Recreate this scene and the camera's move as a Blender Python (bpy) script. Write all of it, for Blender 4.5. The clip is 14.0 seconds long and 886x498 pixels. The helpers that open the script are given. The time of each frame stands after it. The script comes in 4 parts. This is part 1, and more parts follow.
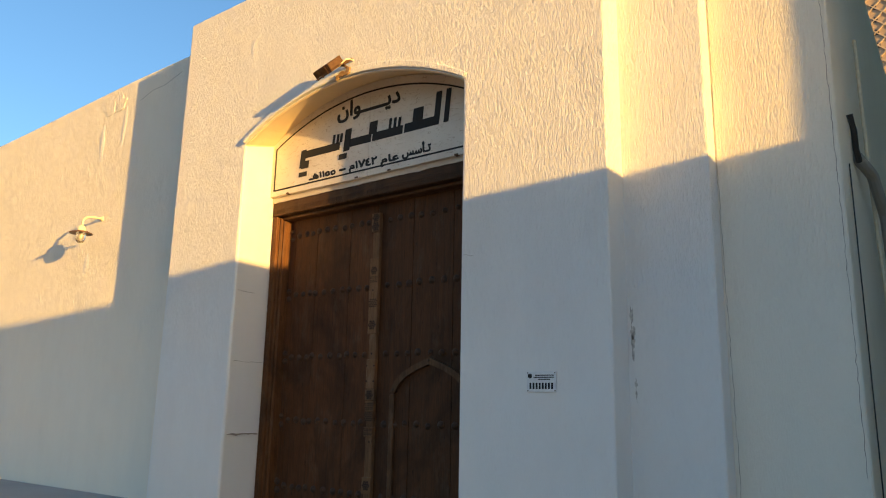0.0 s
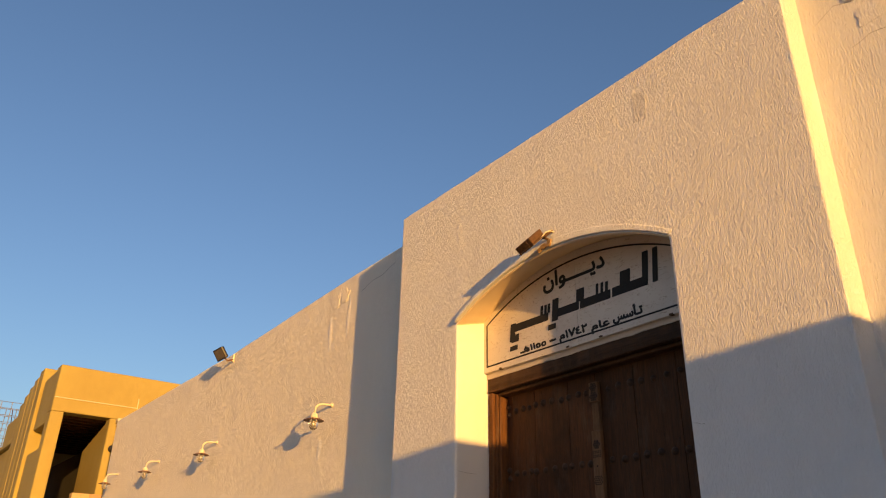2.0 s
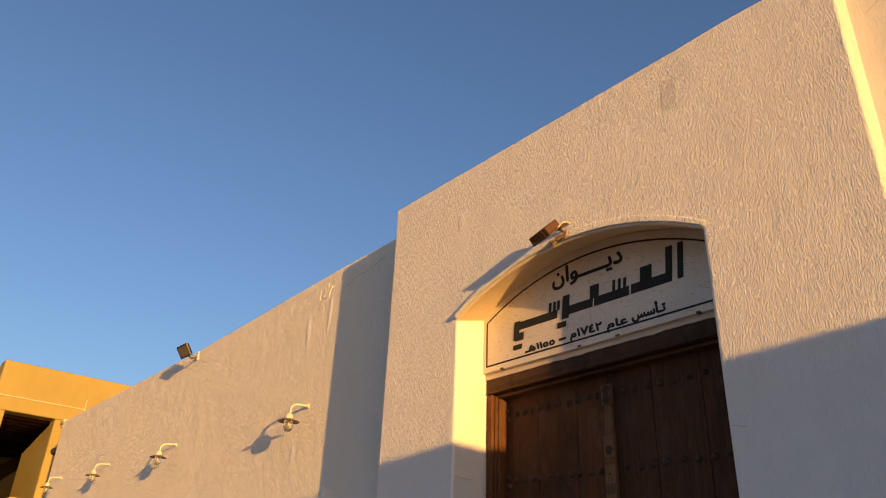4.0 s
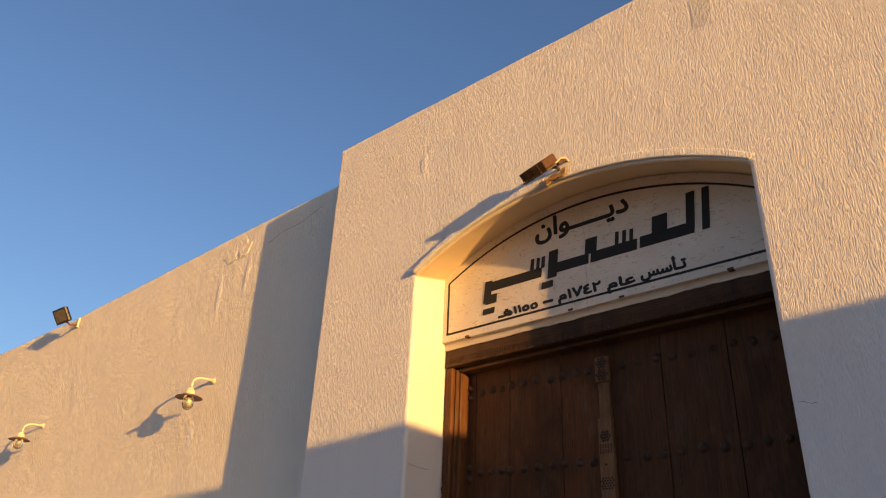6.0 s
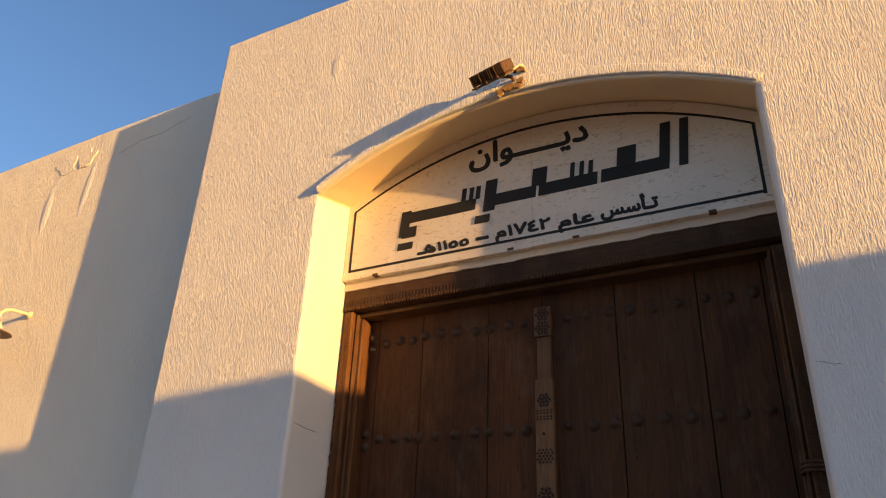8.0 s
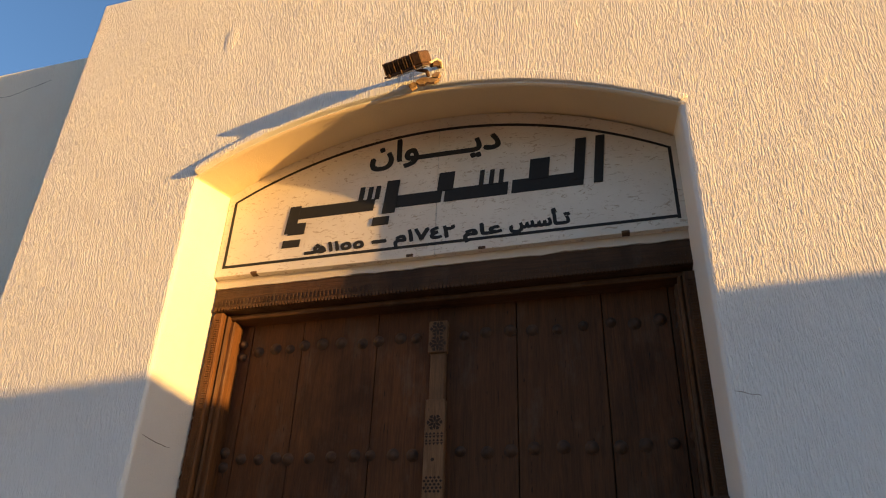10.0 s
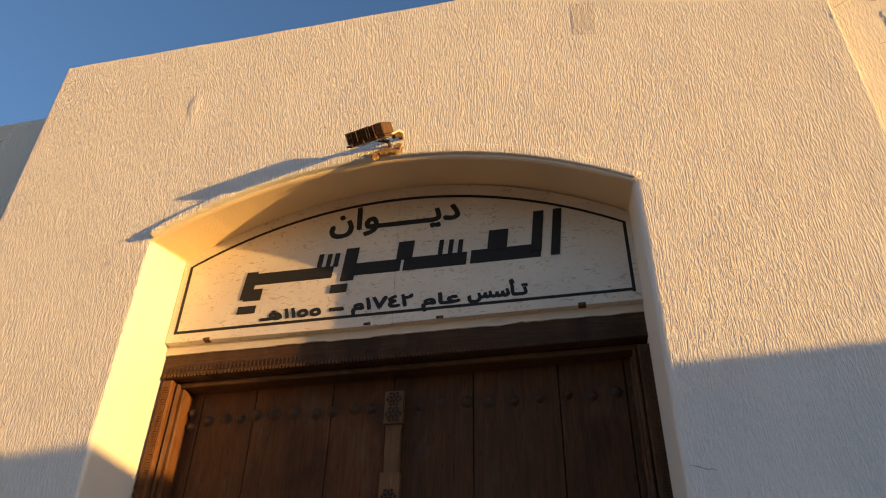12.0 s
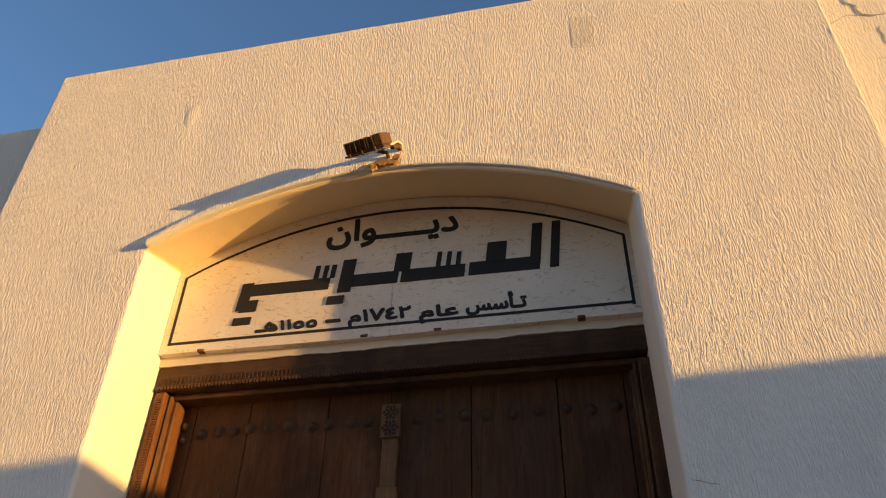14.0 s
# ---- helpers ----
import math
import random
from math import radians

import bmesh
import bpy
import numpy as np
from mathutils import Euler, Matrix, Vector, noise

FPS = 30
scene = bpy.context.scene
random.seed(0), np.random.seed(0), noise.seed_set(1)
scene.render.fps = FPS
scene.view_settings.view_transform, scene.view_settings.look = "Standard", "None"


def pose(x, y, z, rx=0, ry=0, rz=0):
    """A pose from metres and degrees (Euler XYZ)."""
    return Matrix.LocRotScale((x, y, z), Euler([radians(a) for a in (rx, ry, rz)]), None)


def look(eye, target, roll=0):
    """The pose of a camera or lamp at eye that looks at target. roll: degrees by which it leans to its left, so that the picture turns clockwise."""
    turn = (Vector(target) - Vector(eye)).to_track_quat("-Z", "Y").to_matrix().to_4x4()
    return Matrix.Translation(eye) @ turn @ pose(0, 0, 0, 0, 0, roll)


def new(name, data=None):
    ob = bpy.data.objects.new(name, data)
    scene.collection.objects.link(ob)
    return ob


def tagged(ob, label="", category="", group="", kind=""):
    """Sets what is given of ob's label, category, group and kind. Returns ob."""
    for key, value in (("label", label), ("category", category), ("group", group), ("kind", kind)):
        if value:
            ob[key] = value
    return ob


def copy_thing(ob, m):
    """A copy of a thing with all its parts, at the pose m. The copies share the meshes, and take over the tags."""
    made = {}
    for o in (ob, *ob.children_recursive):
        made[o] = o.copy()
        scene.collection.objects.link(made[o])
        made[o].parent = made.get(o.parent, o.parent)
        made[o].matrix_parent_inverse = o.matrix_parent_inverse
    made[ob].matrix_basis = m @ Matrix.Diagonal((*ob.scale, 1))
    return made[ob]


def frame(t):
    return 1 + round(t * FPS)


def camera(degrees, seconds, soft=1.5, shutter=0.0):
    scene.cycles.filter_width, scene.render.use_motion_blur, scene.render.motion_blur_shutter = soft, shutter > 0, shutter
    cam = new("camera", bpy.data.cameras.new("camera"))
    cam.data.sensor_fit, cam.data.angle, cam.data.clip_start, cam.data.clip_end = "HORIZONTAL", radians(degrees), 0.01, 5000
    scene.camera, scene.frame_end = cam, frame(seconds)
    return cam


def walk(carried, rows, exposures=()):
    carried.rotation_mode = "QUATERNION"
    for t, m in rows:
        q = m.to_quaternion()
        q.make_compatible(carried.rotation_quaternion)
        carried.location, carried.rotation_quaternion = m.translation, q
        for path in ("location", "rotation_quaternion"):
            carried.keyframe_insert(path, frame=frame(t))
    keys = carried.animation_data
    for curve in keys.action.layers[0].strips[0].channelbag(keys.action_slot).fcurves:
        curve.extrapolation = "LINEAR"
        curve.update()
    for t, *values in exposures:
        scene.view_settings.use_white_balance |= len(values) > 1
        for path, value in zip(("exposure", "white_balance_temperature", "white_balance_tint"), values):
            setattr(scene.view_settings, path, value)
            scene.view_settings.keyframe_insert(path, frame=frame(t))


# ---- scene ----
cam = camera(62.3, 14.0, soft=1.1)
PATH = [
    (0, (4.979, -3.915, 1.503), (3.832, -2.333, 1.928), 1.1),
    (0.5, (4.959, -3.908, 1.522), (3.659, -2.494, 2.082), 1.0),
    (1, (4.979, -3.892, 1.56), (3.592, -2.611, 2.221), 0.8),
    (1.5, (4.976, -3.879, 1.557), (3.543, -2.714, 2.324), 0.9),
    (2, (4.947, -3.881, 1.566), (3.491, -2.796, 2.405), 1.3),
    (2.5, (4.847, -3.93, 1.497), (3.399, -2.87, 2.381), 2.3),
    (3, (4.718, -3.955, 1.467), (3.306, -2.854, 2.36), 2.6),
    (5.5, (3.498, -3.543, 1.568), (2.226, -2.284, 2.46), 2.4),
    (6, (3.172, -3.376, 1.575), (2.0, -2.036, 2.485), 2.6),
    (6.5, (2.854, -3.253, 1.603), (1.816, -1.811, 2.521), 2.2),
    (7, (2.626, -3.115, 1.612), (1.68, -1.601, 2.515), 2.0),
    (9.5, (2.016, -2.57, 1.688), (1.406, -0.904, 2.611), 2.5),
    (10, (2.008, -2.557, 1.674), (1.522, -0.882, 2.654), 2.1),
    (10.5, (2.027, -2.553, 1.67), (1.598, -0.9, 2.712), 1.9),
    (11, (2.018, -2.556, 1.669), (1.629, -0.925, 2.76), 1.7),
    (11.5, (1.998, -2.565, 1.656), (1.636, -0.952, 2.782), 1.4),
    (12, (2.009, -2.561, 1.672), (1.652, -0.958, 2.814), 1.3),
    (12.5, (1.99, -2.552, 1.673), (1.642, -0.958, 2.83), 1.4),
    (13, (1.981, -2.534, 1.667), (1.64, -0.948, 2.837), 1.3),
    (13.5, (1.974, -2.526, 1.664), (1.638, -0.945, 2.842), 1.4),
    (14, (1.978, -2.53, 1.668), (1.644, -0.95, 2.847), 1.3),
]
EXPOSURE = [(0, 0.34, 6550, 9), (0.5, -0.04, 6750, 14), (1.0, -0.31, 7100, 20), (1.5, -0.35, 7200, 24), (2.0, -0.33, 7150, 24), (3.0, -0.34, 7000, 25), (5.5, -0.28, 6800, 25),
            (6.5, -0.14, 6780, 25), (7.2, -0.06, 6700, 24), (9.5, 0.21, 6650, 17), (10.3, 0.05, 6700, 17), (11, -0.02, 6700, 17), (14, -0.04, 6700, 17)]
walk(cam, [(t, look(eye, target, roll)) for t, eye, target, roll in PATH], [(t, 1.15 + e, k, g) for t, e, k, g in EXPOSURE])

# ---- light ----
SUN_WAY = Vector((-1.45, 0.323, -0.11)).normalized()   # the way the sunlight travels
world = bpy.data.worlds.new("world")
scene.world = world
world.use_nodes = True
wn = world.node_tree.nodes
sky = wn.new("ShaderNodeTexSky")
sky.sky_type, sky.sun_disc = "NISHITA", False
sky.sun_elevation = math.asin(-SUN_WAY.z)
sky.sun_rotation = math.atan2(-SUN_WAY.x, -SUN_WAY.y)
sky.air_density, sky.dust_density, sky.ozone_density = 1.0, 1.2, 2.9
wn["Background"].inputs["Strength"].default_value = 0.165
world.node_tree.links.new(sky.outputs[0], wn["Background"].inputs["Color"])
sun = new("sun", bpy.data.lights.new("sun", "SUN"))
sun.data.energy, sun.data.angle, sun.data.color = 4.1, radians(0.53), (1.0, 0.565, 0.135)
sun.matrix_world = look((0, 0, 30), Vector((0, 0, 30)) + SUN_WAY)


# ---- materials ----
def nodes_of(name, rough=0.8, metal=0.0):
    m = bpy.data.materials.new(name)
    m.use_nodes = True
    nt = m.node_tree
    b = nt.nodes["Principled BSDF"]
    b.inputs["Roughness"].default_value, b.inputs["Metallic"].default_value = rough, metal
    return m, nt, b


def noise_at(nt, scale, stretch=(1, 1, 1), detail=4.0, rough=0.55, distort=0.0, local=False):
    tc = nt.nodes.new("ShaderNodeTexCoord") if local else nt.nodes.new("ShaderNodeNewGeometry")
    mp = nt.nodes.new("ShaderNodeMapping")
    mp.inputs["Scale"].default_value = stretch
    nt.links.new(tc.outputs["Object" if local else "Position"], mp.inputs["Vector"])
    n = nt.nodes.new("ShaderNodeTexNoise")
    n.inputs["Scale"].default_value, n.inputs["Detail"].default_value = scale, detail
    n.inputs["Roughness"].default_value, n.inputs["Distortion"].default_value = rough, distort
    nt.links.new(mp.outputs[0], n.inputs["Vector"])
    return n.outputs["Fac"]


def ramp(nt, fac, stops):
    r = nt.nodes.new("ShaderNodeValToRGB")
    while len(r.color_ramp.elements) < len(stops):
        r.color_ramp.elements.new(0.5)
    for e, (p, c) in zip(r.color_ramp.elements, stops):
        e.position, e.color = p, (*c, 1)
    nt.links.new(fac, r.inputs["Fac"])
    return r.outputs["Color"]


def mix(nt, a, b, fac, kind="MIX"):
    m = nt.nodes.new("ShaderNodeMix")
    m.data_type, m.blend_type = "RGBA", kind
    for sock, v in ((m.inputs["Factor"], fac), (m.inputs["A"], a), (m.inputs["B"], b)):
        if hasattr(v, "node"):
            nt.links.new(v, sock)
        elif isinstance(v, tuple):
            sock.default_value = (*v, 1)
        else:
            sock.default_value = v
    return m.outputs["Result"]


def bump(nt, bsdf, layers):
    last = None
    for fac, strength, dist in layers:
        b = nt.nodes.new("ShaderNodeBump")
        b.inputs["Strength"].default_value, b.inputs["Distance"].default_value = strength, dist
        nt.links.new(fac, b.inputs["Height"])
        if last:
            nt.links.new(last, b.inputs["Normal"])
        last = b.outputs["Normal"]
    nt.links.new(last, bsdf.inputs["Normal"])


def plaster(name, light, dark, ridge=0.0052, grain=0.0017, wave=0.02, dirt=None):
    m, nt, b = nodes_of(name, 0.85)
    big = noise_at(nt, 0.9, (1, 1, 0.6), 6)
    mid = noise_at(nt, 6, (1, 1, 0.35), 5)
    col = ramp(nt, big, ((0.3, dark), (0.62, light)))
    col = mix(nt, col, ramp(nt, mid, ((0.35, tuple(v * 0.94 for v in light)), (0.6, light))), 0.4)
    if dirt:
        spots = noise_at(nt, 2.3, (1, 1, 0.5), 9, 0.65)
        col = mix(nt, col, dirt, ramp(nt, spots, ((0.62, (0, 0, 0)), (0.8, (0.5, 0.5, 0.5)))))
    nt.links.new(col, b.inputs["Base Color"])
    strokes = noise_at(nt, 12, (15.0, 15.0, 1.8), 1.7, 0.5, 0.4)
    rows = ramp(nt, strokes, ((0.41, (0, 0, 0)), (0.585, (1, 1, 1))))
    worn = noise_at(nt, 3.1, (1, 1, 0.6), 4, 0.6)
    rows = mix(nt, rows, (0.5, 0.5, 0.5), ramp(nt, worn, ((0.45, (0, 0, 0)), (0.75, (0.4, 0.4, 0.4)))))
    place = nt.nodes.new("ShaderNodeSeparateXYZ")              # the lower wall is repainted smoother
    nt.links.new(nt.nodes.new("ShaderNodeNewGeometry").outputs["Position"], place.inputs[0])
    reach = nt.nodes.new("ShaderNodeMapRange")
    reach.inputs["From Min"].default_value, reach.inputs["From Max"].default_value, reach.inputs["To Min"].default_value = 1.7, 3.0, 0.25
    nt.links.new(place.outputs["Z"], reach.inputs["Value"])
    rows = mix(nt, (0.5, 0.5, 0.5), rows, reach.outputs["Result"])
    layers = [(noise_at(nt, 2.2, (1, 1, 0.7), 2), 1.0, wave)] if wave else []
    layers += [(rows, 1.0, ridge)] if ridge else []
    layers += [(noise_at(nt, 160, (1, 1, 1), 3), 1.0, grain)]
    bump(nt, b, layers)
    return m


def wood(name, light, dark, rough=0.65, along=2):
    m, nt, b = nodes_of(name, rough)
    b.inputs["Specular IOR Level"].default_value = 0.25
    s = [16, 16, 16]
    s[along] = 0.8
    grain = noise_at(nt, 3.0, tuple(s), 7, 0.62, 1.1)
    fine = noise_at(nt, 14.0, tuple(s), 4, 0.6)
    big = noise_at(nt, 2.1, (1, 1, 0.6), 6, 0.6, 0.8)
    rnd = nt.nodes.new("ShaderNodeObjectInfo").outputs["Random"]
    col = ramp(nt, grain, ((0.28, dark), (0.72, light)))
    col = mix(nt, col, ramp(nt, fine, ((0.35, tuple(v * 0.55 for v in dark)), (0.62, light))), 0.32)
    col = mix(nt, col, tuple(v * 0.35 for v in dark), ramp(nt, big, ((0.30, (0.8, 0.8, 0.8)), (0.52, (0, 0, 0)))))
    dust = noise_at(nt, 5.5, (1.6, 1.6, 0.7), 8, 0.7)
    pale = sum(light) / 3
    col = mix(nt, col, (pale * 1.9, pale * 1.45, pale * 1.05), ramp(nt, dust, ((0.54, (0, 0, 0)), (0.74, (0.42, 0.42, 0.42)))))
    pits = noise_at(nt, 24, tuple(0.2 * v + 0.4 for v in s), 3, 0.5)
    col = mix(nt, col, tuple(v * 0.2 for v in dark), ramp(nt, pits, ((0.68, (0, 0, 0)), (0.74, (0.9, 0.9, 0.9)))))
    col = mix(nt, col, ramp(nt, rnd, ((0, (0.76, 0.76, 0.76)), (1, (1.12, 1.06, 1.0)))), 1.0, "MULTIPLY")
    nt.links.new(col, b.inputs["Base Color"])
    bump(nt, b, [(grain, 0.8, 0.004), (fine, 0.8, 0.002)])
    return m


def plain(name, colour, rough=0.6, metal=0.0, vary=0.25, scale=30, grain=0.0006):
    m, nt, b = nodes_of(name, rough, metal)
    n = noise_at(nt, scale, (1, 1, 1), 6)
    col = ramp(nt, n, ((0.3, tuple(v * (1 - vary) for v in colour)), (0.7, tuple(min(1, v * (1 + vary * 0.4)) for v in colour))))
    nt.links.new(col, b.inputs["Base Color"])
    bump(nt, b, [(n, 0.6, grain)])
    return m


WALL = plaster("white_render", (0.80, 0.79, 0.77), (0.77, 0.755, 0.73), dirt=(0.66, 0.63, 0.59))
WALL_SIDE = plaster("white_render_side", (0.83, 0.78, 0.675), (0.79, 0.74, 0.635), ridge=0.004, wave=0.025, dirt=(0.64, 0.61, 0.56))
SMOOTH = plaster("smooth_render", (0.80, 0.775, 0.735), (0.75, 0.715, 0.66), ridge=0, grain=0.003, wave=0.008, dirt=(0.5, 0.42, 0.34))
# arch underside: a darker, warmer cream than the jambs
SOFFIT = plaster("warm_cream_soffit", (0.74, 0.60, 0.415), (0.66, 0.52, 0.34), ridge=0, grain=0.006, wave=0.008, dirt=(0.42, 0.3, 0.2))
REVEAL = plaster("yellow_cream_paint", (0.60, 0.45, 0.22), (0.54, 0.40, 0.18), ridge=0, grain=0.002, wave=0.004)
OCHRE = plaster("ochre_render", (0.365, 0.285, 0.085), (0.285, 0.21, 0.058), ridge=0, grain=0.004, wave=0.03, dirt=(0.2, 0.12, 0.045))
YELLOW = plaster("yellow_render", (0.74, 0.52, 0.15), (0.66, 0.45, 0.12), ridge=0, wave=0.01)
STONE_TILE = plaster("tan_stone", (0.42, 0.26, 0.15), (0.33, 0.19, 0.1), ridge=0, wave=0.004)
STONE_PALE = plaster("pale_stone", (0.50, 0.36, 0.2), (0.42, 0.29, 0.15), ridge=0, wave=0.004)
TOWER = plaster("tower_render", (0.5, 0.37, 0.25), (0.45, 0.32, 0.21), ridge=0, wave=0)
TOWER_RIB = plain("tower_rib", (0.6, 0.47, 0.33), 0.8)
GROUND = plaster("paving", (0.32, 0.25, 0.18), (0.25, 0.195, 0.14), ridge=0, grain=0.004, wave=0.01)
CONCRETE = plaster("grey_concrete", (0.36, 0.35, 0.33), (0.28, 0.27, 0.25), ridge=0, grain=0.003, wave=0.004)
WOOD = wood("dark_teak", (0.135, 0.051, 0.016), (0.05, 0.0185, 0.006), rough=0.7)
# near-black wood colour for the shade inside carved cuts
CUT_SHADE = plain("carved_shadow_wood", (0.03, 0.014, 0.007), 0.9)
MORTAR_CREAM = plaster("cream_mortar", (0.62, 0.54, 0.45), (0.5, 0.41, 0.32), ridge=0, grain=0.004, wave=0.006, dirt=(0.4, 0.3, 0.22))
WOOD_FRAME = wood("frame_teak", (0.16, 0.066, 0.021), (0.055, 0.023, 0.008))
WOOD_LINTEL = wood("lintel_teak", (0.115, 0.053, 0.021), (0.042, 0.019, 0.008), along=0)
WOOD_PALE = wood("weathered_teak", (0.22, 0.12, 0.058), (0.11, 0.056, 0.026))
WOOD_WORN = wood("worn_teak", (0.15, 0.078, 0.036), (0.07, 0.034, 0.016))
IRON = plain("dark_iron", (0.062, 0.028, 0.013), 0.75, 0.0, 0.5)
RUST = plain("rusty_metal", (0.11, 0.052, 0.022), 0.75, 0.2, 0.6, 60, 0.002)
BLACK = plain("black_plastic", (0.02, 0.02, 0.022), 0.45)
PAINT = plain("black_lettering", (0.009, 0.009, 0.010), 0.75, 0, 0.3, 50)
CREAM = plain("cream_enamel", (0.68, 0.6, 0.44), 0.45, 0, 0.15)
BROWN = plain("brown_enamel", (0.16, 0.08, 0.045), 0.5, 0.1, 0.3)
DARK = plain("dark_interior", (0.02, 0.017, 0.014), 0.9)
PLATE = plain("plate_aluminium", (0.72, 0.73, 0.74), 0.5, 0.0, 0.15)
CHIP = plain("bare_cement", (0.60, 0.57, 0.53), 0.95, 0, 0.6, 40, 0.004)
CRACK = plain("crack_dirt", (0.34, 0.29, 0.24), 0.95, 0, 0.4, 40)
STEEL = plain("scaffold_steel", (0.2, 0.2, 0.22), 0.6, 0.4)

MARBLE, nt, b = nodes_of("cream_stone", 0.5)
flecks = noise_at(nt, 22, (1, 1, 2.4), 4, 0.65, 1.6)
cloud = noise_at(nt, 3, (1, 1, 1), 5)
c = ramp(nt, cloud, ((0.3, (0.60, 0.53, 0.45)), (0.7, (0.70, 0.64, 0.56))))
c = mix(nt, c, (0.38, 0.29, 0.2), ramp(nt, flecks, ((0.585, (0, 0, 0)), (0.63, (0.75, 0.75, 0.75)))))
nt.links.new(c, b.inputs["Base Color"])
bump(nt, b, [(noise_at(nt, 40), 0.4, 0.001)])

GLASS, nt, b = nodes_of("lamp_glass", 0.12)
b.inputs["Base Color"].default_value = (0.95, 0.93, 0.88, 1)
b.inputs["Transmission Weight"].default_value = 0.9
PANE, nt, b = nodes_of("dark_window_glass", 0.06)
b.inputs["Base Color"].default_value = (0.02, 0.025, 0.03, 1)


# ---- building helpers ----
def box(bm, x0, x1, y0, y1, z0, z1, m=None):
    vs = [bm.verts.new(Vector(p) if m is None else m @ Vector(p)) for p in
          ((x0, y0, z0), (x1, y0, z0), (x1, y1, z0), (x0, y1, z0), (x0, y0, z1), (x1, y0, z1), (x1, y1, z1), (x0, y1, z1))]
    for f in ((3, 2, 1, 0), (4, 5, 6, 7), (0, 1, 5, 4), (1, 2, 6, 5), (2, 3, 7, 6), (3, 0, 4, 7)):
        bm.faces.new([vs[i] for i in f])


def boxed(*a, m=None, bevel=0.0, segs=1):
    bm = bmesh.new()
    box(bm, *a, m=m)
    if bevel:
        bmesh.ops.bevel(bm, geom=bm.edges[:], offset=bevel, segments=segs, affect="EDGES", profile=0.5)
    return bm


def prism(front, back):
    """A solid between two outlines (lists of 3D points) of equal length."""
    bm = bmesh.new()
    a, c = [bm.verts.new(p) for p in front], [bm.verts.new(p) for p in back]
    bm.faces.new(a)
    bm.faces.new(c[::-1])
    for i in range(len(a)):
        j = (i + 1) % len(a)
        bm.faces.new((a[j], a[i], c[i], c[j]))
    bmesh.ops.recalc_face_normals(bm, faces=bm.faces[:])
    return bm


def slab_xz(points, y0, y1):
    return prism([(x, y0, z) for x, z in points], [(x, y1, z) for x, z in points])


def lathe(bm, profile, centre=(0, 0, 0), n=20, m=None):
    rings = []
    for r, z in profile:
        ring = []
        for i in range(n):
            a = 2 * math.pi * i / n
            p = Vector((centre[0] + r * math.cos(a), centre[1] + r * math.sin(a), centre[2] + z))
            ring.append(bm.verts.new(p if m is None else m @ p))
        rings.append(ring)
    for a, c in zip(rings, rings[1:]):
        for i in range(n):
            bm.faces.new((a[i], a[(i + 1) % n], c[(i + 1) % n], c[i]))
    bm.faces.new(rings[0][::-1])
    bm.faces.new(rings[-1])
    bmesh.ops.recalc_face_normals(bm, faces=bm.faces[:])


def tube(bm, points, r, n=10):
    pts = [Vector(p) for p in points]
    rings = []
    for i, p in enumerate(pts):
        d = (pts[min(i + 1, len(pts) - 1)] - pts[max(i - 1, 0)]).normalized()
        u = d.cross(Vector((0, 0, 1)) if abs(d.z) < 0.9 else Vector((1, 0, 0))).normalized()
        v = d.cross(u)
        rings.append([bm.verts.new(p + r * (math.cos(2 * math.pi * k / n) * u + math.sin(2 * math.pi * k / n) * v)) for k in range(n)])
    for a, c in zip(rings, rings[1:]):
        for k in range(n):
            bm.faces.new((a[k], a[(k + 1) % n], c[(k + 1) % n], c[k]))
    bm.faces.new(rings[0][::-1])
    bm.faces.new(rings[-1])
    bmesh.ops.recalc_face_normals(bm, faces=bm.faces[:])


def mesh_of(name, bm, material, smooth=False):
    me = bpy.data.meshes.new(name)
    bm.to_mesh(me)
    bm.free()
    me.materials.append(material)
    if smooth:
        me.shade_smooth()
    return me


def part(name, bm, material, parent=None, label="", smooth=False):
    ob = new(name, mesh_of(name, bm, material, smooth))
    ob.parent = parent
    return tagged(ob, label)


def soften(ob, width, segments=2):
    mod = ob.modifiers.new("soft_edges", "BEVEL")
    mod.width, mod.segments, mod.limit_method, mod.angle_limit = width, segments, "ANGLE", radians(35)
    return ob


def thing(name, place=(0, 0, 0)):
    ob = new(name)
    ob.location = place
    ob.empty_display_size = 0.1
    return ob


# ---- the gate block ----
GROUND_Z = 0.0
LEFT, RIGHT = -0.99, 3.333          # ends of the gate block along the wall
OPEN_L, OPEN_R = -0.018, 2.284           # door opening
SPRING, CROWN = 3.725, 4.035        # arch over the opening


def arc(x0, x1, z0, z1, n=24):
    """Points of a flat arch from (x0, z0) over its crown z1 to (x1, z0)."""
    half, rise = (x1 - x0) / 2, z1 - z0
    r = (half * half + rise * rise) / (2 * rise)
    a = math.asin(half / r)
    return [((x0 + x1) / 2 + r * math.sin(-a + 2 * a * i / n), z1 - r + r * math.cos(-a + 2 * a * i / n)) for i in range(n + 1)]


def gate_outline(dx, dz, y):
    right = RIGHT
    tops = [(right - (right - LEFT) * i / 24) for i in range(25)]
    top = [(x, 5.18 + 0.075 * (x - LEFT) / (RIGHT - LEFT) + 0.012 * noise.noise(Vector((x * 2.1, 0, 1)))) for x in tops]
    hole = [(x, z + 0.009 * x) for x, z in arc(OPEN_L - dx * 0.5, OPEN_R - dx * 0.3, SPRING + dz, CROWN - 0.005 + dz * 1.2)]
    pts = [(LEFT, -0.3), (OPEN_L - dx * 0.5, -0.3)] + hole + [(OPEN_R - dx * 0.3, -0.3), (right, -0.3)] + top
    return [(x, y, z) for x, z in pts]


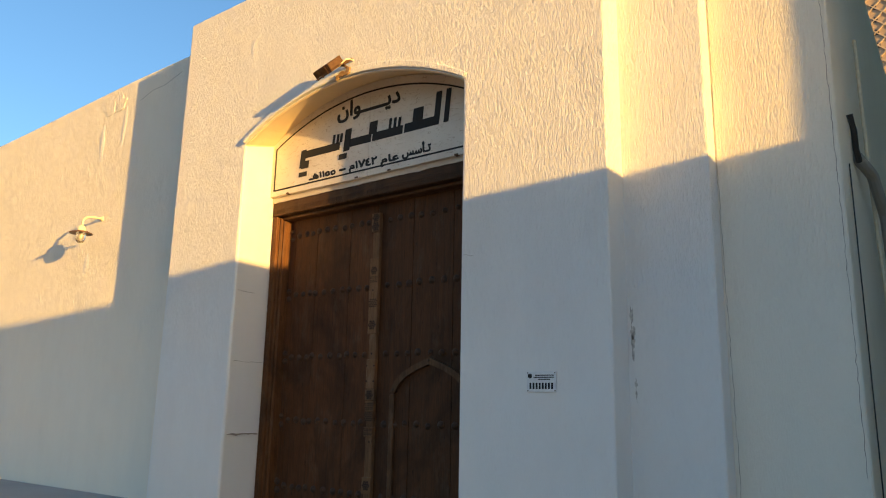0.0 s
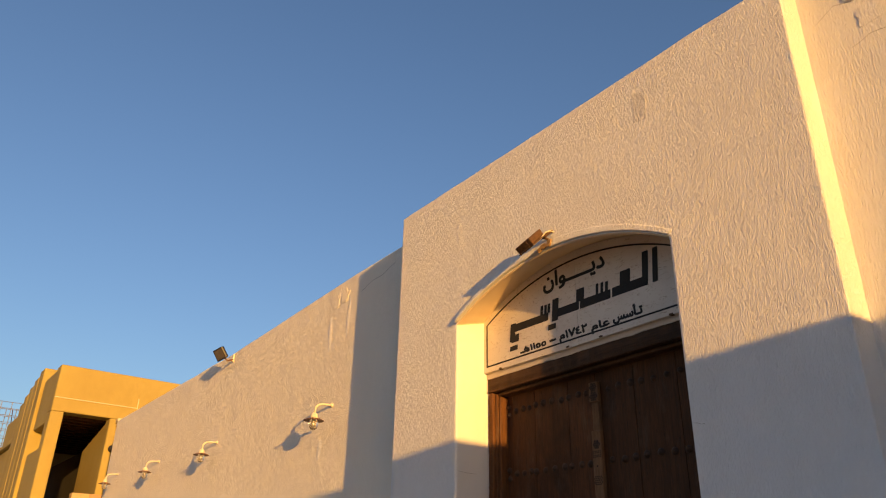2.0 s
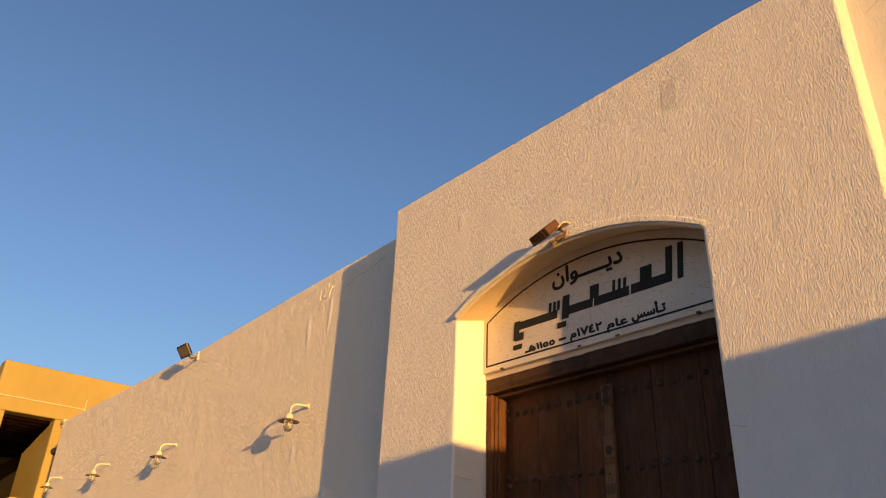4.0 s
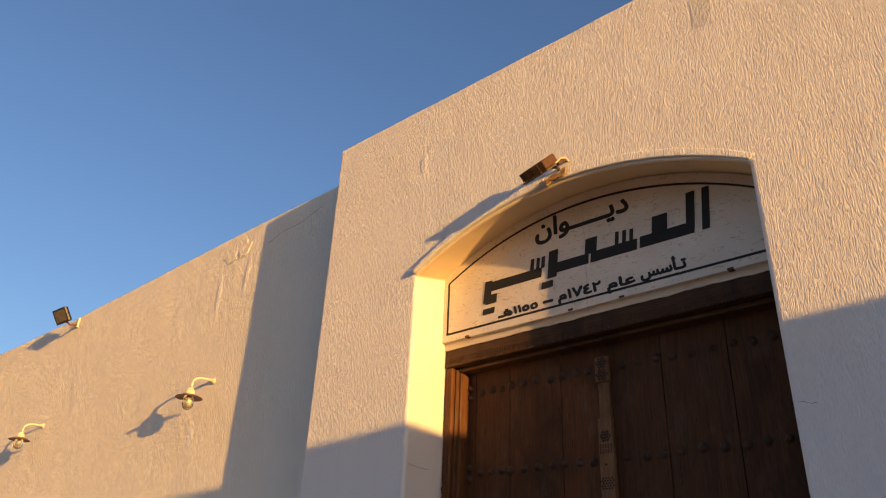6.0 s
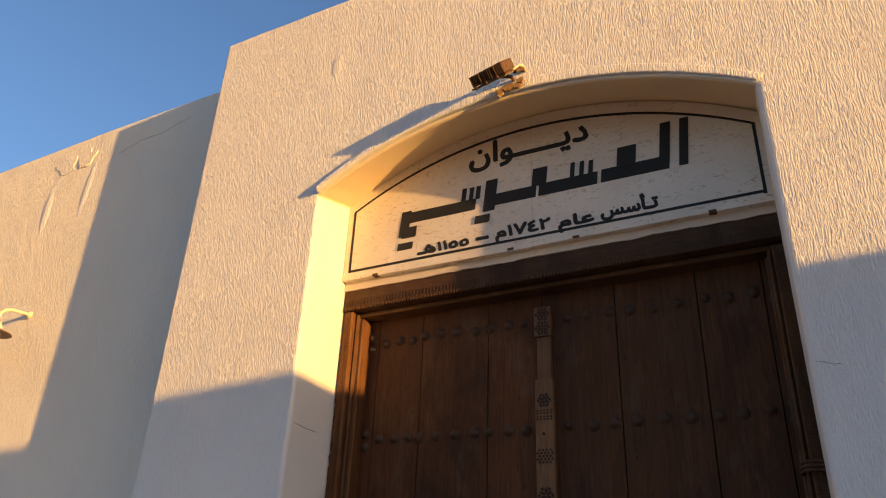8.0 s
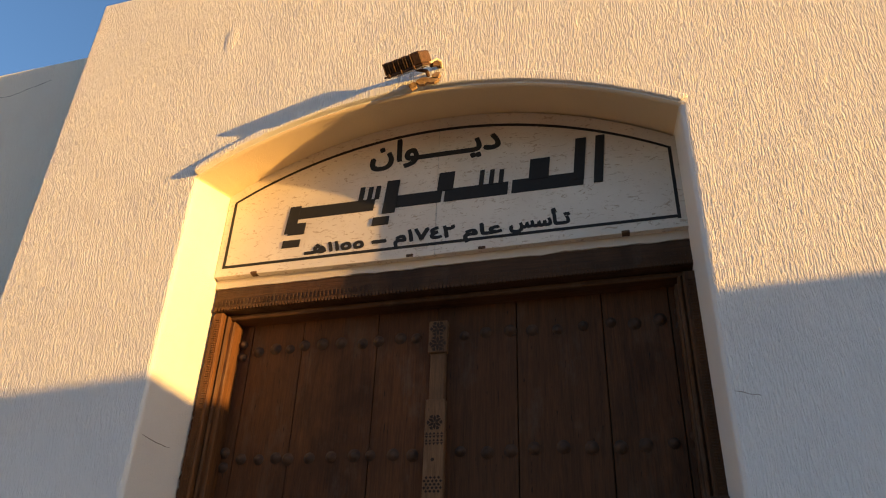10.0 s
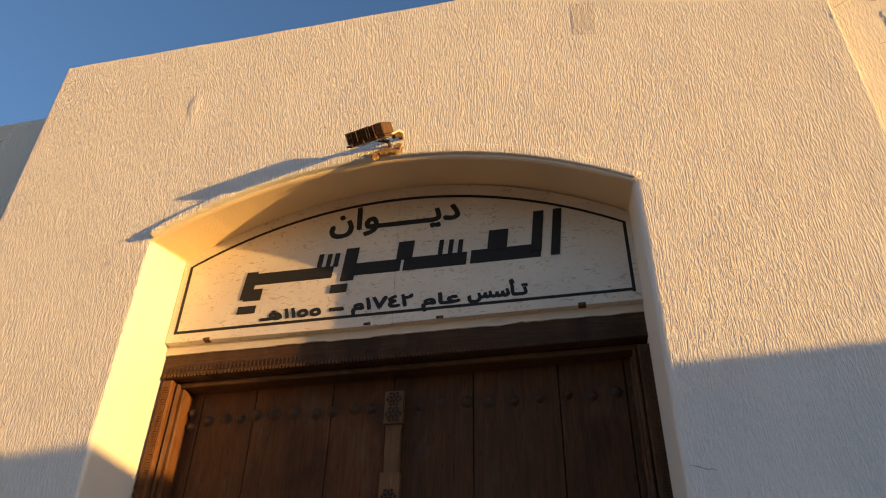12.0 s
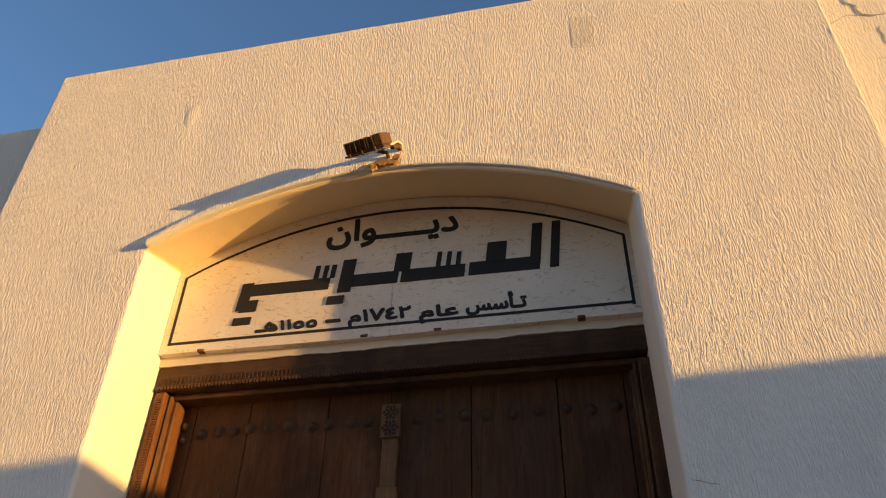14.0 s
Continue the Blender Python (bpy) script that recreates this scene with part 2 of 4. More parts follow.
bm = prism(gate_outline(0, 0, 0), gate_outline(0.075, 0.20, 0.68))
arris = [e for e in bm.edges if all(abs(v.co.y) < 1e-4 and OPEN_L - 0.01 < v.co.x < OPEN_R + 0.01 and v.co.z < 4.2 for v in e.verts)
         and not all(v.co.z < -0.29 for v in e.verts)]
bmesh.ops.bevel(bm, geom=arris, offset=0.024, segments=4, affect="EDGES", profile=0.5)
gate_wall = soften(part("wall_gate", bm, WALL), 0.012, 3)
gate_wall.data.materials.append(SMOOTH)
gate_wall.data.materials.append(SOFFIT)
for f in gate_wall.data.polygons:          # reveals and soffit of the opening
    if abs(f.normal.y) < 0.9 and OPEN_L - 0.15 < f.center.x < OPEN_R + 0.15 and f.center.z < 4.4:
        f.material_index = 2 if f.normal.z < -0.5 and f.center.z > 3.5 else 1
tagged(gate_wall, "white textured render gate wall with a flat arched opening", "wall", kind="structure")

outer = [(x, z + 0.010 * x) for x, z in arc(OPEN_L - 0.012, OPEN_R + 0.042, SPRING + 0.045, CROWN + 0.078)]
inner = [(x, z + 0.012 * x) for x, z in arc(OPEN_L - 0.002, OPEN_R + 0.004, SPRING + 0.014, CROWN + 0.016)]
ring = inner + outer[::-1]
band = soften(part("trim_arch", prism([(x, -0.034 + 0.0105 * x, z) for x, z in ring], [(x, 0.038, z) for x, z in ring]), WALL), 0.010, 3)
tagged(band, "white rendered raised band over the door arch", "trim", kind="structure")

gate_top = part("roof_gate", boxed(LEFT + 0.02, RIGHT - 0.02, 0.66, 6, 4.9, 5.05), SMOOTH)
tagged(gate_top, "flat white rendered roof behind the gate parapet", "roof", kind="structure")
gate_side = part("wall_gate_side", boxed(LEFT, LEFT + 0.3, 0.68, 6, -0.3, 5.1), SMOOTH)
tagged(gate_side, "white rendered side wall of the gate block", "wall", kind="structure")

# stepped bays beside the gate, and the side of the building on the alley
STEP_A, STEP_B, BAY_B, CORNER = 0.225, 0.365, 3.856, 4.51
wall_a = soften(part("wall_bay_1", boxed(RIGHT - 0.02, BAY_B, STEP_A, 0.9, -0.3, 5.25), WALL), 0.012, 2)
tagged(wall_a, "white textured render bay stepped back from the gate", "wall", kind="structure")
wall_b = soften(part("wall_bay_2", boxed(BAY_B - 0.01, CORNER, STEP_B, 9.0, -0.3, 5.25), WALL_SIDE), 0.02, 3)
tagged(wall_b, "white rendered corner bay with cracked paint", "wall", kind="structure")

# ---- the long side wall with its door and windows ----
YL = 0.325
HOLES = [(-7.14, -5.91, 0.6, 2.57), (-9.12, -8.15, 0.95, 2.71), (-10.70, -9.75, 0.95, 2.71), (-12.30, -11.24, 0.95, 2.75)]
WALL_END = -12.95


def top_at(x):
    return float(np.interp(x, [-13, -12.4, -6.3, -2.3, -0.9], [4.86, 4.87, 4.95, 5.13, 5.145])) + 0.012 * noise.noise(Vector((x * 1.3, 5, 0)))


def holed_wall(y0, y1):
    bm = bmesh.new()
    xs = sorted({WALL_END, LEFT + 0.02, *[h[i] for h in HOLES for i in (0, 1)], *[WALL_END + 0.55 * i for i in range(1, 22)]})
    zs = sorted({-0.3, *[h[i] for h in HOLES for i in (2, 3)], 3.2, 4.2, 9.0})
    grid = {}

    def v(i, j, y):
        key = (i, j, y)
        if key not in grid:
            grid[key] = bm.verts.new((xs[i], y, top_at(xs[i]) if zs[j] == 9.0 else zs[j]))
        return grid[key]

    def solid(i, j):
        if not (0 <= i < len(xs) - 1 and 0 <= j < len(zs) - 1):
            return False
        cx, cz = (xs[i] + xs[i + 1]) / 2, (zs[j] + zs[j + 1]) / 2
        return not any(a < cx < c and lo < cz < hi for a, c, lo, hi in HOLES)

    for i in range(len(xs) - 1):
        for j in range(len(zs) - 1):
            if not solid(i, j):
                continue
            for y, turn in ((y0, 1), (y1, -1)):
                bm.faces.new([v(i, j, y), v(i + 1, j, y), v(i + 1, j + 1, y), v(i, j + 1, y)][::turn])
            for di, dj, e in ((-1, 0, ((i, j), (i, j + 1))), (1, 0, ((i + 1, j + 1), (i + 1, j))), (0, -1, ((i + 1, j), (i, j))), (0, 1, ((i, j + 1), (i + 1, j + 1)))):
                if not solid(i + di, j + dj):
                    (a, c), (d, f) = e
                    bm.faces.new((v(a, c, y0), v(d, f, y0), v(d, f, y1), v(a, c, y1)))
    bmesh.ops.recalc_face_normals(bm, faces=bm.faces[:])
    return bm


side_wall = soften(part("wall_side", holed_wall(YL, YL + 0.42), WALL_SIDE), 0.02, 3)
side_wall.data.materials.append(REVEAL)
for f in side_wall.data.polygons:          # painted reveals of the door and windows
    if abs(f.normal.y) < 0.9 and any(a - 0.05 < f.center.x < c + 0.05 and lo - 0.05 < f.center.z < hi + 0.05 for a, c, lo, hi in HOLES):
        f.material_index = 1
tagged(side_wall, "long white rendered side wall with peeling paint", "wall", kind="structure")
end_wall = part("wall_end", boxed(WALL_END, WALL_END + 0.35, YL + 0.42, 6, -0.3, 4.84), SMOOTH)
tagged(end_wall, "white rendered end wall of the house", "wall", kind="structure")
side_roof = part("roof_side", boxed(WALL_END + 0.3, LEFT, YL + 0.4, 6, 4.5, 4.65), SMOOTH)
tagged(side_roof, "flat white rendered roof behind the long wall", "roof", kind="structure")
rear_wall = part("wall_rear", boxed(WALL_END, CORNER, 6, 6.3, -0.3, 4.9), SMOOTH)
tagged(rear_wall, "plain white rendered rear wall", "wall", kind="structure")
room_floor = part("floor_inside", boxed(WALL_END + 0.3, RIGHT, YL + 0.43, 6, 0.4, 0.55), CONCRETE)
tagged(room_floor, "grey concrete floor inside the house", "floor", kind="structure")


def window(k, x0, x1, z0, z1):
    w = thing("window_%d" % k, ((x0 + x1) / 2, YL, z0))
    tagged(w, "tall recessed window with raised white surround", "window", kind="structure")
    ox, oz = (x0 + x1) / 2, z0
    rel = lambda *a: boxed(a[0] - ox, a[1] - ox, a[2], a[3], a[4] - oz, a[5] - oz, bevel=0.006)
    part("surround_side", rel(x0 - 0.06, x0 - 0.004, -0.032, 0.02, z0, z1 + 0.06), SMOOTH, w)
    part("surround_side", rel(x1 + 0.004, x1 + 0.06, -0.032, 0.02, z0, z1 + 0.06), SMOOTH, w)
    part("surround_head", rel(x0 - 0.004, x1 + 0.004, -0.030, 0.02, z1 + 0.004, z1 + 0.06), SMOOTH, w)
    for a, c, lo, hi in ((x0, x0 + 0.06, z0, z1), (x1 - 0.06, x1, z0, z1), (x0 + 0.06, x1 - 0.06, z1 - 0.06, z1), (x0 + 0.06, x1 - 0.06, z0, z0 + 0.06), (ox - 0.025, ox + 0.025, z0 + 0.06, z1 - 0.06)):
        part("window_frame", rel(a, c, 0.30, 0.35, lo, hi), WOOD_FRAME, w, "dark wooden window frame")
    part("pane", rel(x0 + 0.05, ox, 0.32, 0.326, z0 + 0.05, z1 - 0.05), PANE, w, "dark glass pane")
    part("pane", rel(ox, x1 - 0.05, 0.32, 0.326, z0 + 0.05, z1 - 0.05), PANE, w, "dark glass pane")
    part("window_sill", rel(x0 - 0.06, x1 + 0.06, -0.06, 0.3, z0 - 0.06, z0), SMOOTH, w)


for k, (x0, x1, z0, z1) in enumerate(HOLES[1:], 1):
    window(k, x0, x1, z0, z1)


def small_door(x0, x1, z0, z1):
    d = thing("door_2", ((x0 + x1) / 2, YL, z0))
    tagged(d, "brown wooden side door deep in a white surround", "door", kind="structure")
    ox = (x0 + x1) / 2
    rel = lambda *a, bv=0.006: boxed(a[0] - ox, a[1] - ox, a[2], a[3], a[4] - z0, a[5] - z0, bevel=bv)
    part("surround_side", rel(x0 - 0.085, x0 - 0.004, -0.05, 0.02, z0, z1 + 0.085), SMOOTH, d)
    part("surround_side", rel(x1 + 0.004, x1 + 0.085, -0.05, 0.02, z0, z1 + 0.085), SMOOTH, d)
    part("surround_head", rel(x0 - 0.004, x1 + 0.004, -0.045, 0.02, z1 + 0.004, z1 + 0.085), SMOOTH, d)
    for a, c in ((x0, x0 + 0.09), (x1 - 0.09, x1)):
        part("frame_post", rel(a, c, 0.22, 0.36, z0, z1), WOOD_FRAME, d)
    part("frame_head", rel(x0 + 0.09, x1 - 0.09, 0.22, 0.36, z1 - 0.09, z1), WOOD_LINTEL, d)
    for i in range(5):
        w = (x1 - x0 - 0.18) / 5
        part("plank", rel(x0 + 0.09 + w * i + 0.002, x0 + 0.09 + w * (i + 1) - 0.002, 0.31, 0.35, z0, z1 - 0.09, bv=0.003), WOOD, d)
    for z in (1.1, 1.75, 2.3):
        part("hinge", rel(x1 - 0.35, x1 - 0.07, 0.295, 0.31, z, z + 0.04, bv=0.002), IRON, d, "black iron strap hinge")


small_door(*HOLES[0])
# ---- ground ----
bm = bmesh.new()
bmesh.ops.create_grid(bm, x_segments=8, y_segments=8, size=2500)
ground = part("ground", bm, GROUND)
tagged(ground, "pale sandy paved street", "ground", kind="structure")
plinth = soften(part("pavement_raised", boxed(WALL_END, LEFT - 0.004, -0.53, YL - 0.004, -0.02, 0.61), CONCRETE), 0.02, 2)
tagged(plinth, "raised grey concrete bench along the wall", "bench", kind="structure")

# unseen neighbours across the alley, added to shade the lower walls
# top edge traced back along the sun from the shadow line it casts
YARD_TOP = [(-0.35, 3.243), (-0.63, 3.243), (-0.93, 3.236), (-1.0, 3.25), (-1.163, 3.276), (-1.68, 3.278), (-1.93, 3.29), (-2.25, 3.317), (-2.76, 3.385)]
yard = [(-0.35, -0.3), (-2.76, -0.3)] + YARD_TOP[::-1]
alley = part("wall_neighbour", prism([(7.5, y, z) for y, z in yard], [(7.8, y, z) for y, z in yard]), SMOOTH)
tagged(alley, "plain rendered unseen wall across the alley, added to cast shade", "wall", kind="structure")
block = part("wall_neighbour_block", boxed(7.5, 13, -0.346, 9, -0.3, 9), OCHRE)
tagged(block, "plain ochre rendered unseen block across the alley, added to cast shade", "wall", kind="structure")
# ---- great door ----
DOOR_Y = 0.51
LEAF_TOP = 3.20


def stud_mesh():
    bm = bmesh.new()
    turn = pose(0, 0, 0, 90)
    lathe(bm, [(0.028, 0.0), (0.028, 0.004), (0.022, 0.006), (0.0195, 0.014), (0.013, 0.021), (0.004, 0.0245)], n=12, m=turn)
    return mesh_of("stud", bm, IRON, True)


STUD = stud_mesh()


def leaf(door, x0, x1, seams, cols, hinge_left):
    lf = part("leaf", boxed(x0, x1, DOOR_Y + 0.046, DOOR_Y + 0.07, 0.02, LEAF_TOP), DARK, door, "studded plank door leaf")
    edges = [x0] + [x0 + (x1 - x0) * s for s in seams] + [x1]
    for a, c in zip(edges, edges[1:]):
        part("plank", boxed(a + 0.002, c - 0.002, DOOR_Y + random.uniform(0, 0.004), DOOR_Y + 0.045, 0.02, LEAF_TOP, bevel=0.0025), WOOD, lf)
    hx = x0 + 0.045 if hinge_left else x1 - 0.045
    for z in (0.31, 0.845, 1.38, 1.911, 2.457, 2.997):
        spots = [(x0 + (x1 - x0) * f + random.uniform(-0.008, 0.008), z + random.uniform(-0.008, 0.008)) for f in cols]
        spots += [(hx, z + 0.034), (hx + 0.004, z - 0.034)]
        for x, zz in spots:
            o = new("stud", STUD)
            o.location, o.parent = (x, DOOR_Y + 0.003, zz), lf
            k = random.uniform(0.85, 1.1)
            o.scale = (k, random.uniform(0.8, 1.1), k)
    return lf


def rosette(bm, x, z, y, r):
    for k in range(6):
        a = math.pi / 3 * k + math.pi / 6
        u, v = Vector((math.cos(a), 0, math.sin(a))), Vector((-math.sin(a), 0, math.cos(a)))
        o = Vector((x, y, z))
        ring = [o + u * (r * f) + v * (r * w) for f, w in ((0.06, 0), (0.35, 0.17), (0.65, 0.17), (0.97, 0), (0.65, -0.17), (0.35, -0.17))]
        low = [bm.verts.new(p + Vector((0, 0.006, 0))) for p in ring]
        high = [bm.verts.new(p) for p in ring]
        bm.faces.new(high)
        for i in range(6):
            bm.faces.new((high[i], low[i], low[(i + 1) % 6], high[(i + 1) % 6]))
    bmesh.ops.recalc_face_normals(bm, faces=bm.faces[:])


TILT = Matrix(((1, 0, 0, 0), (0, 1, 0, 0), (0.011, 0, 1, 0), (0, 0, 0, 1)))   # the head of the door rises a little


def great_door():
    d = thing("door_1", (0, 0, 0))
    tagged(d, "dark teak studded double door with carved centre post", "door", kind="structure")
    leaf(d, 0.045, 1.105, (0.085, 0.35, 0.72), (0.125, 0.21, 0.295, 0.36, 0.455, 0.55, 0.65, 0.73, 0.825, 0.91), True)
    right = leaf(d, 1.105, 2.245, (0.33, 0.67, 0.925), (0.115, 0.21, 0.30, 0.39, 0.495, 0.595, 0.695, 0.79, 0.88), False)
    # wicket in the right-hand leaf
    out = [(1.31, 1.62), (1.36, 1.705), (1.43, 1.765), (1.54, 1.82), (1.68, 1.872)]
    inn = [(1.355, 1.61), (1.40, 1.68), (1.46, 1.73), (1.56, 1.78), (1.68, 1.822)]
    flip = lambda pts: [(3.36 - x, z) for x, z in pts]
    part("wicket_arch", slab_xz(out + inn[::-1], DOOR_Y - 0.03, DOOR_Y + 0.004), WOOD_WORN, right, "worn pointed wicket moulding")
    part("wicket_arch", slab_xz(flip(out) + flip(inn)[::-1], DOOR_Y - 0.03, DOOR_Y + 0.004), WOOD_WORN, right, "worn pointed wicket moulding")
    part("wicket_post", boxed(1.305, 1.35, DOOR_Y - 0.025, DOOR_Y + 0.003, 0.25, 1.606, bevel=0.006), WOOD_WORN, right)
    part("wicket_post", boxed(2.01, 2.055, DOOR_Y - 0.025, DOOR_Y + 0.003, 0.25, 1.606, bevel=0.006), WOOD_WORN, right)
    for x, z in ((1.345, 1.635), (2.015, 1.635), (1.68, 1.848)):
        o = new("nail", STUD)
        o.location, o.parent, o.scale = (x, DOOR_Y - 0.028, z), right, (0.4, 0.4, 0.4)
    # carved centre post in stretches of broad and narrow wood
    px = 1.122
    post = part("centre_post", boxed(px - 0.036, px + 0.034, 0.478, DOOR_Y + 0.02, 0.02, 3.03, bevel=0.004), WOOD_PALE, d, "pale weathered carved centre post")
    for z0, z1, w in ((2.902, 3.058, 0.044), (2.07, 2.682, 0.045), (1.642, 1.872, 0.043), (1.553, 1.636, 0.047), (1.47, 1.547, 0.043), (1.395, 1.464, 0.041), (1.28, 1.352, 0.046), (0.86, 0.98, 0.045), (0.40, 0.72, 0.044)):
        part("carved_block", boxed(px - w, px + w, 0.464, 0.50, z0, z1, bevel=0.003), WOOD_PALE, post)
    # rosettes: thin dark pieces on the surface stand in for shaded cuts
    for z, r in ((3.018, 0.036), (2.945, 0.038), (2.578, 0.034), (2.14, 0.038), (1.595, 0.036), (0.92, 0.036)):
        bm = bmesh.new()
        rosette(bm, px, z, 0.4622, r)
        part("rosette", bm, CUT_SHADE, post)
        for k in range(6):
            a = math.pi / 3 * k
            bm = bmesh.new()
            c = [Vector((px, 0.4624, z)) + r * q * Vector((math.cos(a + da), 0, math.sin(a + da))) for q, da in ((0.55, 0), (0.98, 0.30), (1.05, 0), (0.98, -0.30))]
            bmesh.ops.recalc_face_normals(bm, faces=[bm.faces.new([bm.verts.new(p) for p in c])])
            geo = bmesh.ops.extrude_face_region(bm, geom=bm.faces[:])
            bmesh.ops.translate(bm, verts=[g for g in geo["geom"] if isinstance(g, bmesh.types.BMVert)], vec=(0, 0.004, 0))
            part("rosette_wedge_shade", bm, CUT_SHADE, post)
    # rows of small triangles and chequered lozenges, raised dark pieces for carved shade
    for z in (2.507, 1.508, 1.316):
        bm = bmesh.new()
        for j in range(4):
            for i in range(5):
                x, zz, up = px - 0.034 + i * 0.017, z + (j - 1.5) * 0.015, 1 if j % 2 else -1
                a = [(x - 0.007, 0.4626, zz - 0.005 * up), (x + 0.007, 0.4626, zz - 0.005 * up), (x, 0.4626, zz + 0.006 * up)]
                vs = [bm.verts.new(p) for p in a] + [bm.verts.new((p[0], 0.466, p[2])) for p in a]
                bm.faces.new(vs[:3])
                for k in range(3):
                    bm.faces.new((vs[k], vs[(k + 1) % 3], vs[3 + (k + 1) % 3], vs[3 + k]))
        bmesh.ops.recalc_face_normals(bm, faces=bm.faces[:])
        part("triangle_cut_shade", bm, CUT_SHADE, post)
    for z in (2.315, 1.43, 0.60):
        bm = bmesh.new()
        for j in range(5):
            for i in range(4 + j % 2):
                c = Matrix.Translation((px - 0.027 - 0.009 * (j % 2) + i * 0.018, 0.4640, z + (j - 2) * 0.014)) @ pose(0, 0, 0, 0, 45, 0)
                box(bm, -0.0048, 0.0048, -0.002, 0.002, -0.0048, 0.0048, m=c)
        part("lattice_cut_shade", bm, CUT_SHADE, post)
    # flat dark discs give the holes their shade by colour
    for x, z in ((px - 0.004, 2.418), (px - 0.004, 1.915), (px + 0.004, 1.24), (px - 0.037, 1.82), (px + 0.037, 1.82), (px - 0.037, 1.70), (px + 0.037, 1.70)):
        bm = bmesh.new()
        lathe(bm, [(0.008, 0.0), (0.007, 0.0015)], n=10, m=Matrix.Translation((x, 0.4635 if abs(z - 1.915) > 0.01 and z > 1.3 else 0.4775, z)) @ pose(0, 0, 0, 90))
        part("nail_hole_shade", bm, CUT_SHADE, post, "dark disc for the shade in a worn nail hole")
    # frame: carved outer strips, plain inner mouldings
    for name, a in (("outer", ((-0.024, 0.032), (2.222, 2.30))), ("inner", ((0.032, 0.074), (2.186, 2.222)))):
        for x0, x1 in a:
            y = 0.372 if name == "outer" else 0.425
            part(name + "_post", boxed(x0, x1, y, 0.6, 0.0, 3.158 if name == "outer" else 3.128, bevel=0.007), WOOD_FRAME, d)
    for x0, x1, y in ((0.034, 0.052, 0.400), (2.200, 2.220, 0.400)):
        part("bead", boxed(x0, x1, y, 0.44, 0.0, 3.150, bevel=0.008), WOOD_FRAME, d)
    for x0 in (-0.012, 2.232):
        bm = bmesh.new()
        for k in range(250):
            box(bm, x0 + 0.008, x0 + 0.030, 0.3665, 0.373, 0.1 + k * 0.0121, 0.1075 + k * 0.0121, m=Matrix.Translation((random.uniform(-0.002, 0.002), 0, 0)))
        o = part("carved_edge", bm, WOOD_FRAME, d, "row of small carved notches")
        tagged(o, kind="stuff")
    for side, x, run in ((-1, -0.022, 0.018), (1, 2.266, 0.014)):      # broken rope-like outer edge
        edge = [(x + side * run * (0.45 + 0.55 * math.sin(k * 1.9) * noise.noise(Vector((k * 0.23, side, 7))) + 0.35 * noise.noise(Vector((k * 0.9, side, 2)))), 0.05 + k * 0.0125) for k in range(248)]
        tagged(part("worn_edge", slab_xz([(x - side * 0.006, 0.05)] + edge + [(x - side * 0.006, 3.15)], 0.377, 0.42), WOOD_FRAME, d, "worn rope-carved outer edge of the frame"), kind="stuff")
    part("lintel", boxed(-0.032, 2.30, 0.368, 0.6, 3.160, 3.287, m=TILT, bevel=0.006), WOOD_LINTEL, d, "carved wooden lintel")
    part("lintel_moulding", boxed(0.02, 2.25, 0.418, 0.6, 3.130, 3.157, m=TILT, bevel=0.006), WOOD_LINTEL, d)
    bm = bmesh.new()
    for k in range(132):
        x = -0.012 + k * 0.0174
        box(bm, x, x + 0.011, 0.358, 0.370, 3.160, 3.176, m=TILT)
    tagged(part("dentil_row", bm, WOOD_LINTEL, d, "row of small carved dentils"), kind="stuff")
    bm = bmesh.new()
    for k in range(112):
        if 40 < k < 63 and random.random() < 0.6:
            continue
        x = -0.008 + k * 0.0205
        box(bm, x, x + 0.006, 0.3645, 0.3685, 3.188, 3.218, m=TILT)
    tagged(part("fluting", bm, WOOD_LINTEL, d, "row of shallow carved flutes"), kind="stuff")
    bm = bmesh.new()
    for k in range(3):
        z = 2.185 + 0.016 * k
        tube(bm, [(2.26 + 0.075 * math.cos(a / 12 * 2 * math.pi), 0.40 + 0.055 * math.sin(a / 12 * 2 * math.pi), z + 0.004 * math.sin(a)) for a in range(13)], 0.006, 6)
    part("tie_wire", bm, RUST, d, "rusty wire wound round the frame")
    return d


great_door()
under = [(2.32 - 2.41 * k / 90, 3.283 + 0.011 * (2.32 - 2.41 * k / 90) + 0.011 * noise.noise(Vector((k * 0.21, 3, 0))) + 0.006 * noise.noise(Vector((k * 0.83, 5, 0)))) for k in range(91)]
ledge = part("trim_ledge", slab_xz([(-0.09, 3.40), (2.32, 3.42)] + under, 0.362, 0.66), MORTAR_CREAM)
tagged(ledge, "cream mortar ledge between lintel and sign", "trim", kind="structure")
jamb_back = part("wall_behind_sign", boxed(-0.1, 2.35, 0.42, 0.66, 3.40, 4.3), SMOOTH)
tagged(jamb_back, "plastered infill behind the stone sign", "wall", kind="structure")


# ---- stone sign over the door ----
def glyph(body, weight):
    cu = bpy.data.curves.new("glyph", "FONT")
    cu.body, cu.extrude, cu.offset = body, 0.02, weight
    ob = new("glyph", cu)
    bpy.context.view_layer.update()
    me = bpy.data.meshes.new_from_object(ob.evaluated_get(bpy.context.evaluated_depsgraph_get()))
    bpy.data.objects.remove(ob)
    co = np.empty(len(me.vertices) * 3)
    me.vertices.foreach_get("co", co)
    return me, co.reshape(-1, 3)


